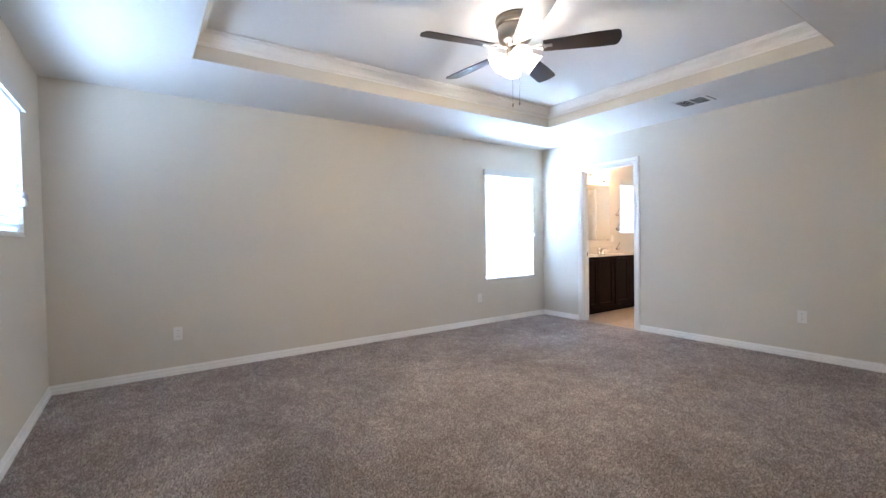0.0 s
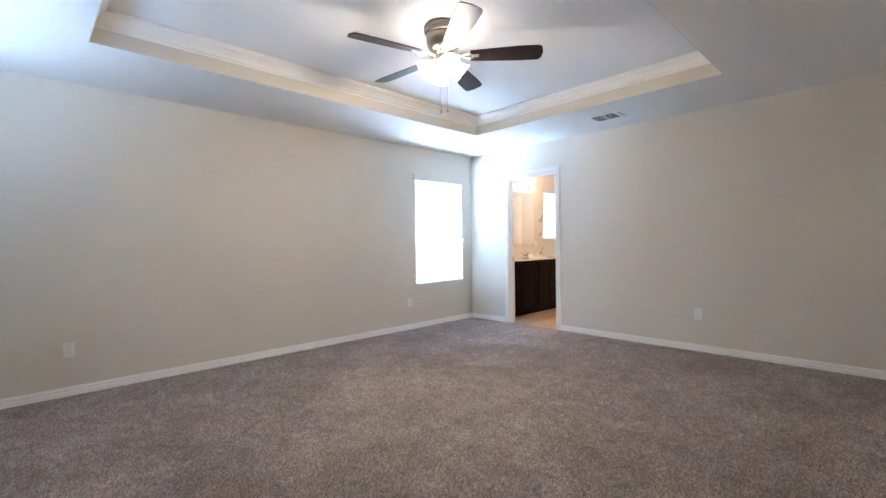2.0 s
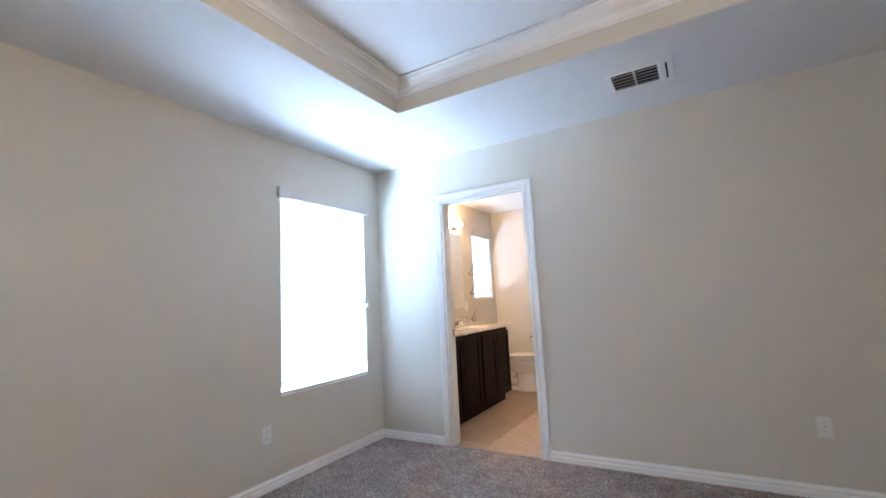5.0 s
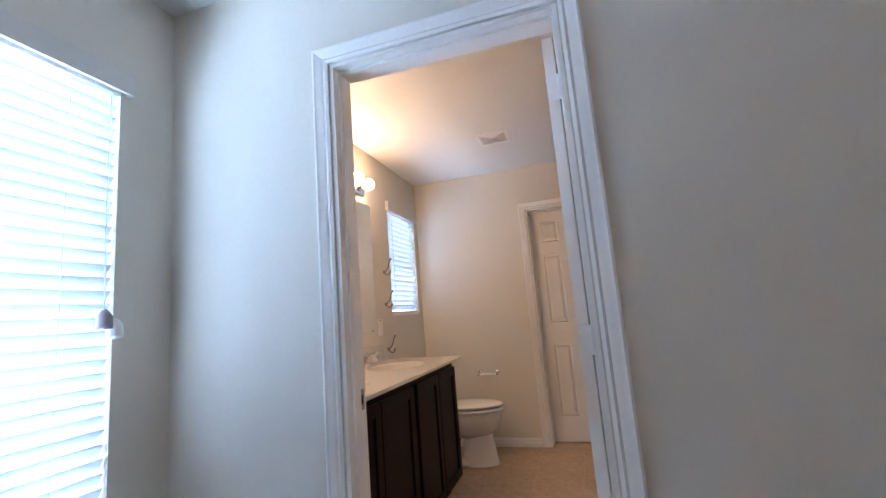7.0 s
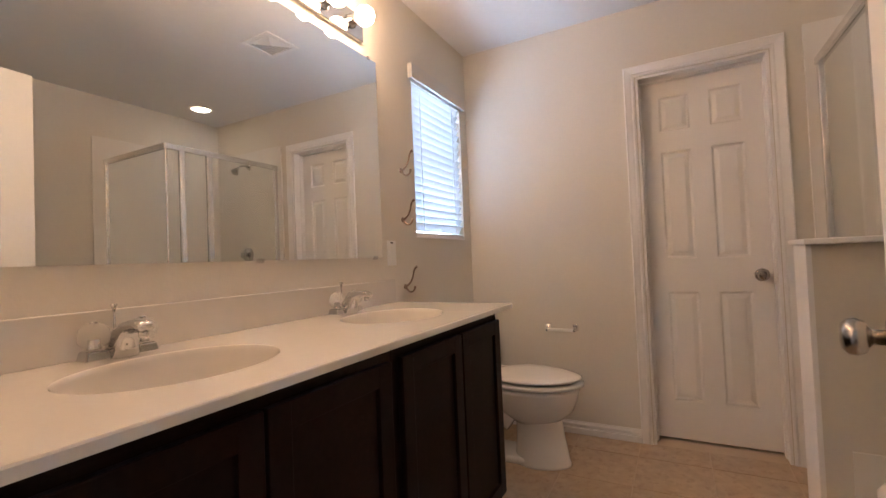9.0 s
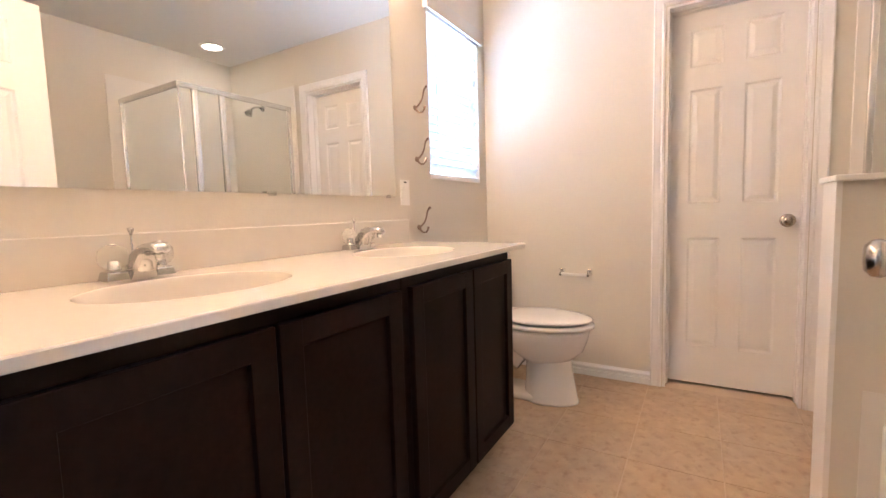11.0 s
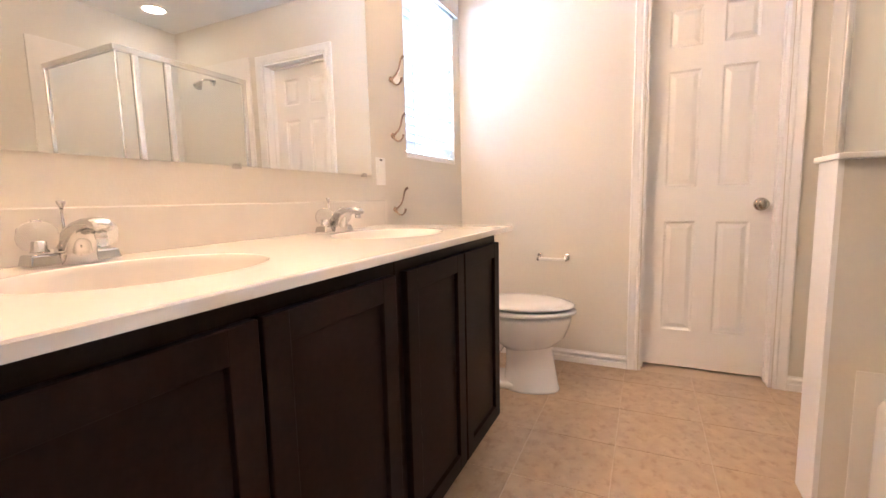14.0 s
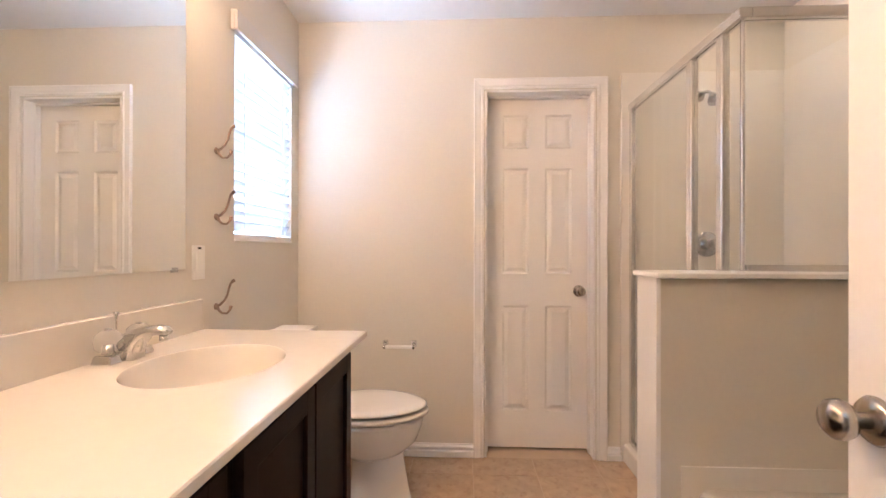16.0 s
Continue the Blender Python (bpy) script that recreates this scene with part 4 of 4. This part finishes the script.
add_box(tw, 0.15, 0.58, -0.098, 0.098, 0.001, 0.038, 0.014)
add_tube(tw, [(0.45, 0, 0.20), (0.36, 0, 0.26), (0.28, 0, 0.20), (0.24, 0, 0.10), (0.24, 0, 0.01)], [0.082, 0.088, 0.086, 0.082, 0.084], 20)
part("trapway", tw, PORCELAIN, tl, "", True)
part("bowl_deck", box(0.10, 0.36, -0.12, 0.12, 0.30, 0.378, 0.03), PORCELAIN, tl)
part("seat", ellipse_rings([(0.545, 0.384, 0.190, 0.130), (0.545, 0.3815, 0.232, 0.180), (0.545, 0.387, 0.246, 0.190), (0.545, 0.397, 0.247, 0.191), (0.545, 0.403, 0.240, 0.186), (0.545, 0.401, 0.190, 0.130), (0.545, 0.386, 0.188, 0.128)], caps=False), PORCELAIN, tl, "white seat ring", True)
part("lid", ellipse_rings([(0.545, 0.426, 0.205, 0.155), (0.545, 0.4155, 0.226, 0.172), (0.545, 0.4165, 0.236, 0.181), (0.545, 0.421, 0.240, 0.185), (0.545, 0.428, 0.232, 0.178), (0.545, 0.435, 0.190, 0.145), (0.545, 0.438, 0.10, 0.08)]), PORCELAIN, tl, "closed white lid", True)
for y in (-0.13, 0.13):
    part("seat_hinge", box(0.30, 0.345, y - 0.02, y + 0.02, 0.385, 0.42, 0.006), PORCELAIN, tl)
part("tank", box(0.03, 0.21, -0.22, 0.22, 0.38, 0.688, 0.02), PORCELAIN, tl)
part("tank_lid", box(0.022, 0.222, -0.232, 0.232, 0.690, 0.722, 0.012), PORCELAIN, tl)
part("flush_lever", tube([(0.205, -0.16, 0.63), (0.228, -0.16, 0.63), (0.230, -0.10, 0.625)], 0.006, 8), CHROME, tl, "chrome flush lever")

for ob in tl.children:
    ob.data.transform(Matrix.Diagonal((1, 1, 1.055, 1)))

tp = thing("toilet_paper_holder", pose(0.582, TY1, 0.620), "empty chrome toilet paper holder with a white roller", "paper holder")
for s in (-1, 1):
    post = part("post", box(s * 0.080 - 0.015, s * 0.080 + 0.015, -0.020, 0.0, -0.010, 0.028, 0.005), ALU, tp, "chrome post")
    part("arm", tube([(s * 0.080, -0.012, 0.008), (s * 0.080, -0.034, 0.003), (s * 0.080, -0.058, -0.004)], [0.011, 0.010, 0.009], 14), ALU, post, "", True)
    part("roller_end", lathe([(0.0, 0.0), (0.010, 0.0), (0.010, 0.008), (0.0, 0.008)], pose(s * 0.080 - 0.004, -0.050, -0.002, 0, 90, 0), 14), DARK, post, "black roller end")
part("roller", tube([(-0.075, -0.050, -0.002), (0.075, -0.050, -0.002)], 0.0095, 14), PLATE, tp, "white spring roller", True)

diffuser(pose(0.955, 1.858, H), 0.24, "white square four-way ceiling vent in the bathroom")

cn = thing("recessed_light", pose(2.32, 2.28, H), "white recessed ceiling light, lit", "ceiling light")
part("trim_ring", lathe([(0.072, -0.001), (0.096, -0.001), (0.094, -0.006), (0.074, -0.010), (0.072, -0.001)], None, 32, caps=False), TRIM, cn, "", True)
part("lens", lathe([(0.073, -0.002), (0.068, -0.005), (0.0, -0.007)], None, 32), CANLENS, cn, "lit lens", True)

# ---------- shower and tub ----------
SX, SY = 1.850, 1.715          # side glass plane, front glass plane
HWX, HW0, HW1, HWZ = 1.566, 1.668, 1.815, 1.060
structure("wall_half", box(HWX, TX1, HW0, HW1, 0, HWZ + 0.004), WALL, "beige painted half wall between tub and shower", "wall")
structure("trim_half_wall_end", box(HWX - 0.014, HWX, HW0 - 0.002, HW1 + 0.002, 0.0, HWZ + 0.004), TRIM, "white painted end board of the half wall", "trim")
structure("trim_half_wall_cap", box(HWX - 0.022, TX1, HW0 - 0.028, HW1 + 0.028, HWZ + 0.004, HWZ + 0.022, 0.004), TRIM, "white ledge capping the half wall", "trim")
structure("wall_surround_back", box(1.795, TX1 - 0.012, TY1 - 0.014, TY1, 0.0, 2.12, 0.003), FIBRE, "white moulded shower surround panel", "surround")
structure("wall_surround_side", box(TX1 - 0.012, TX1, HW1 - 0.19, TY1, HWZ + 0.025, 2.12, 0.003), FIBRE, "white moulded shower surround side panel", "surround")
structure("wall_surround_low", box(TX1 - 0.012, TX1, HW1, TY1, 0.0, HWZ + 0.024), FIBRE, "white shower surround lower panel", "surround")
pan = thing("shower_pan", Matrix.Identity(4), "white moulded shower pan with a raised curb", "shower pan")
part("pan_floor", box(SX + 0.045, TX1 - 0.013, HW1 + 0.001, TY1 - 0.015, 0.002, 0.045, 0.01), FIBRE, pan)
part("curb", box(SX - 0.045, SX + 0.044, HW1 + 0.001, TY1 - 0.015, 0.002, 0.105, 0.012), FIBRE, pan)

en = thing("shower_enclosure", Matrix.Identity(4), "corner shower enclosure of clear glass in satin aluminium frames", "shower enclosure")
ZT, ZC, ZB = 1.945, HWZ + 0.024, 0.105
YB = TY1 - 0.016
part("header_rail", box(SX - 0.020, SX + 0.020, SY - 0.020, YB, ZT - 0.035, ZT, 0.004), ALU, en, "aluminium header rail")
part("header_rail", box(SX + 0.021, TX1 - 0.013, SY - 0.020, SY + 0.020, ZT - 0.035, ZT, 0.004), ALU, en, "aluminium header rail")
part("wall_channel", box(SX - 0.014, SX + 0.014, YB - 0.030, YB, ZB + 0.001, ZT - 0.036, 0.003), ALU, en)
part("wall_channel", box(TX1 - 0.035, TX1 - 0.013, SY - 0.013, SY + 0.013, ZC + 0.001, ZT - 0.036, 0.003), ALU, en)
for y, w in ((2.025, 0.020), (1.822, 0.018)):
    part("post", box(SX - 0.016, SX + 0.016, y - w, y + w, ZB + 0.001, ZT - 0.036, 0.004), ALU, en, "aluminium post")
part("corner_post", box(SX - 0.005, SX + 0.005, SY - 0.005, SY + 0.005, ZC + 0.001, ZT - 0.036, 0.002), ALU, en)
part("sill_rail", box(SX + 0.008, TX1 - 0.036, SY - 0.012, SY + 0.012, ZC + 0.001, ZC + 0.022, 0.003), ALU, en)
part("sill_rail", box(SX - 0.016, SX + 0.016, HW1 + 0.040, YB - 0.031, ZB + 0.0, ZB + 0.020, 0.003), ALU, en)
for q in (box(SX - 0.003, SX + 0.003, 2.046, YB - 0.031, ZB + 0.022, ZT - 0.036), box(SX - 0.003, SX + 0.003, 1.841, 2.004, ZB + 0.022, ZT - 0.036), box(SX - 0.003, SX + 0.003, SY + 0.009, 1.803, ZC + 0.002, ZT - 0.036), box(SX + 0.008, TX1 - 0.036, SY - 0.003, SY + 0.003, ZC + 0.023, ZT - 0.036)):
    part("glass_panel", q, GLASS, en, "clear glass panel").visible_shadow = False

sh = thing("wall_shower", pose(2.21, TY1 - 0.014, 1.985), "chrome shower head on a bent arm", "shower head")
part("flange", lathe([(0.030, 0), (0.028, 0.006), (0.012, 0.010)], pose(0, 0, 0, 90, 0, 0), 18), CHROME, sh, "", True)
part("shower_arm", tube([(0, 0, 0), (0, -0.05, 0.006), (0, -0.09, -0.006), (0, -0.12, -0.030)], 0.009, 10), CHROME, sh, "", True)
part("spray_head", lathe([(0.010, 0), (0.014, -0.012), (0.020, -0.020), (0.034, -0.050), (0.034, -0.058), (0.0, -0.060)], pose(0, -0.118, -0.026, -35, 0, 0), 20), CHROME, sh, "", True)
sv = thing("shower_valve", pose(2.25, TY1 - 0.014, 1.185), "round chrome shower valve with a lever knob", "shower valve")
part("escutcheon", lathe([(0.068, 0), (0.066, 0.006), (0.036, 0.012), (0.0, 0.012)], pose(0, 0, 0, 90, 0, 0), 28), CHROME, sv, "", True)
part("valve_knob", lathe([(0.018, 0.010), (0.018, 0.030), (0.030, 0.036), (0.032, 0.060), (0.024, 0.070), (0, 0.072)], pose(0, 0, 0, 90, 0, 0), 20), CHROME, sv, "", True)

tb = thing("bathtub", Matrix.Identity(4), "white fibreglass bathtub along the side wall", "bathtub")
x0, x1, y0, y1, zr = 1.661, TX1 - 0.004, WT + 0.004, HW0 - 0.010, 0.400
bm = bmesh.new()
cx, cy, N = (x0 + x1) / 2, (y0 + y1) / 2, 48


def squircle(a, b, z, p):
    out = []
    for i in range(N):
        q = 2 * math.pi * i / N
        c, s = math.cos(q), math.sin(q)
        out.append(bm.verts.new((cx + a * math.copysign(abs(c) ** p, c), cy + b * math.copysign(abs(s) ** p, s), z)))
    return out


hx, hy = (x1 - x0) / 2, (y1 - y0) / 2
rings = [squircle(hx, hy, 0.003, 0.06), squircle(hx, hy, zr - 0.02, 0.06), squircle(hx - 0.008, hy - 0.008, zr, 0.07), squircle(hx - 0.075, hy - 0.09, zr, 0.45), squircle(hx - 0.09, hy - 0.11, zr - 0.02, 0.45), squircle(hx - 0.15, hy - 0.22, 0.10, 0.5), squircle(hx - 0.24, hy - 0.34, 0.07, 0.6)]
for a, b in zip(rings, rings[1:]):
    for i in range(N):
        j = (i + 1) % N
        bm.faces.new((a[i], a[j], b[j], b[i]))
bm.faces.new(rings[-1])
part("tub_shell", bm, FIBRE, tb, "", True)
part("tiling_flange", box(x0 - 0.032, x1, HW0 - 0.005, HW0 - 0.001, 0.003, 0.465, 0.001), FIBRE, tb)

# ---------- bathroom floor tiles ----------
structure("trim_threshold", box(D1[0] + 0.012, D1[1] - 0.012, -0.012, 0.018, -0.01, 0.007, 0.003), NICKEL, "thin metal strip between carpet and tile", "threshold")
fl = structure("floor_bath", box(0, TX1, 0.0, TY1 + 0.34, -0.05, 0.0003), GROUT, "beige tiled bathroom floor with sandy grout", "tile floor")
P, J = 0.327, 0.004
tile_mesh = {}


def tile(xa, xb, ya, yb):
    key = (round(xb - xa, 3), round(yb - ya, 3))
    if key not in tile_mesh:
        w, d = key[0] / 2, key[1] / 2
        ob = part("tile", box(-w, w, -d, d, -0.006, 0.0022, 0.0012), TILE, fl)
        tile_mesh[key] = ob.data
    else:
        ob = new("tile", tile_mesh[key])
        ob.parent = fl
    ob.location = ((xa + xb) / 2, (ya + yb) / 2, random.uniform(-0.0003, 0.0003))


gx, gy = 0.987 - 4 * P, 1.490 - 5 * P
for i in range(10):
    for j in range(10):
        xa, xb = max(gx + i * P, 0) + J / 2, min(gx + (i + 1) * P, TX1) - J / 2
        ya, yb = max(gy + j * P, 0.02) + J / 2, min(gy + (j + 1) * P, TY1) - J / 2
        if xb - xa > 0.02 and yb - ya > 0.02:
            tile(xa, xb, ya, yb)

# ---------- carpet pile ----------


def carpet_pile():
    """Leaning three-sided tufts over the bedroom floor; their lean drifts from patch to patch as a brushed pile does."""
    rng = np.random.default_rng(7)
    step = 0.0095
    gx, gy = np.meshgrid(np.arange(0.017, BX1 - 0.016, step), np.arange(BY0 + 0.017, -0.014, step))
    n = gx.size
    x = gx.ravel() + rng.uniform(-0.004, 0.004, n)
    y = gy.ravel() + rng.uniform(-0.004, 0.004, n)
    drift = np.sin(2.1 * x + 1.3 * np.sin(1.7 * y)) + np.sin(3.3 * y + 1.9 * np.sin(2.3 * x + 0.6)) + 0.6 * np.sin(7.1 * x - 5.3 * y)
    lean = 0.0035 + 0.0024 * drift + rng.normal(0, 0.0015, n)
    way = 0.9 + 0.8 * drift + rng.normal(0, 0.9, n)
    height = rng.uniform(0.006, 0.011, n)
    turn = rng.uniform(0, 2 * np.pi, n)
    co = np.empty((n, 4, 3))
    for k in range(3):
        q = turn + k * 2 * np.pi / 3
        co[:, k, 0], co[:, k, 1], co[:, k, 2] = x + 0.0062 * np.cos(q), y + 0.0062 * np.sin(q), 0.0005
    co[:, 3, 0], co[:, 3, 1], co[:, 3, 2] = x + lean * np.cos(way), y + lean * np.sin(way), height
    tri = np.array([[0, 1, 3], [1, 2, 3], [2, 0, 3]])
    idx = (np.arange(n)[:, None, None] * 4 + tri[None]).reshape(-1)
    me = bpy.data.meshes.new("carpet_pile")
    me.vertices.add(n * 4)
    me.vertices.foreach_set("co", co.ravel())
    me.loops.add(idx.size)
    me.loops.foreach_set("vertex_index", idx.astype(np.int32))
    me.polygons.add(n * 3)
    me.polygons.foreach_set("loop_start", np.arange(0, n * 9, 3, dtype=np.int32))
    me.update(calc_edges=True)
    me.materials.append(PILE)
    tagged(new("carpet_pile", me), "grey-brown cut-pile carpet tufts on the bedroom floor", "carpet", kind="stuff")


carpet_pile()
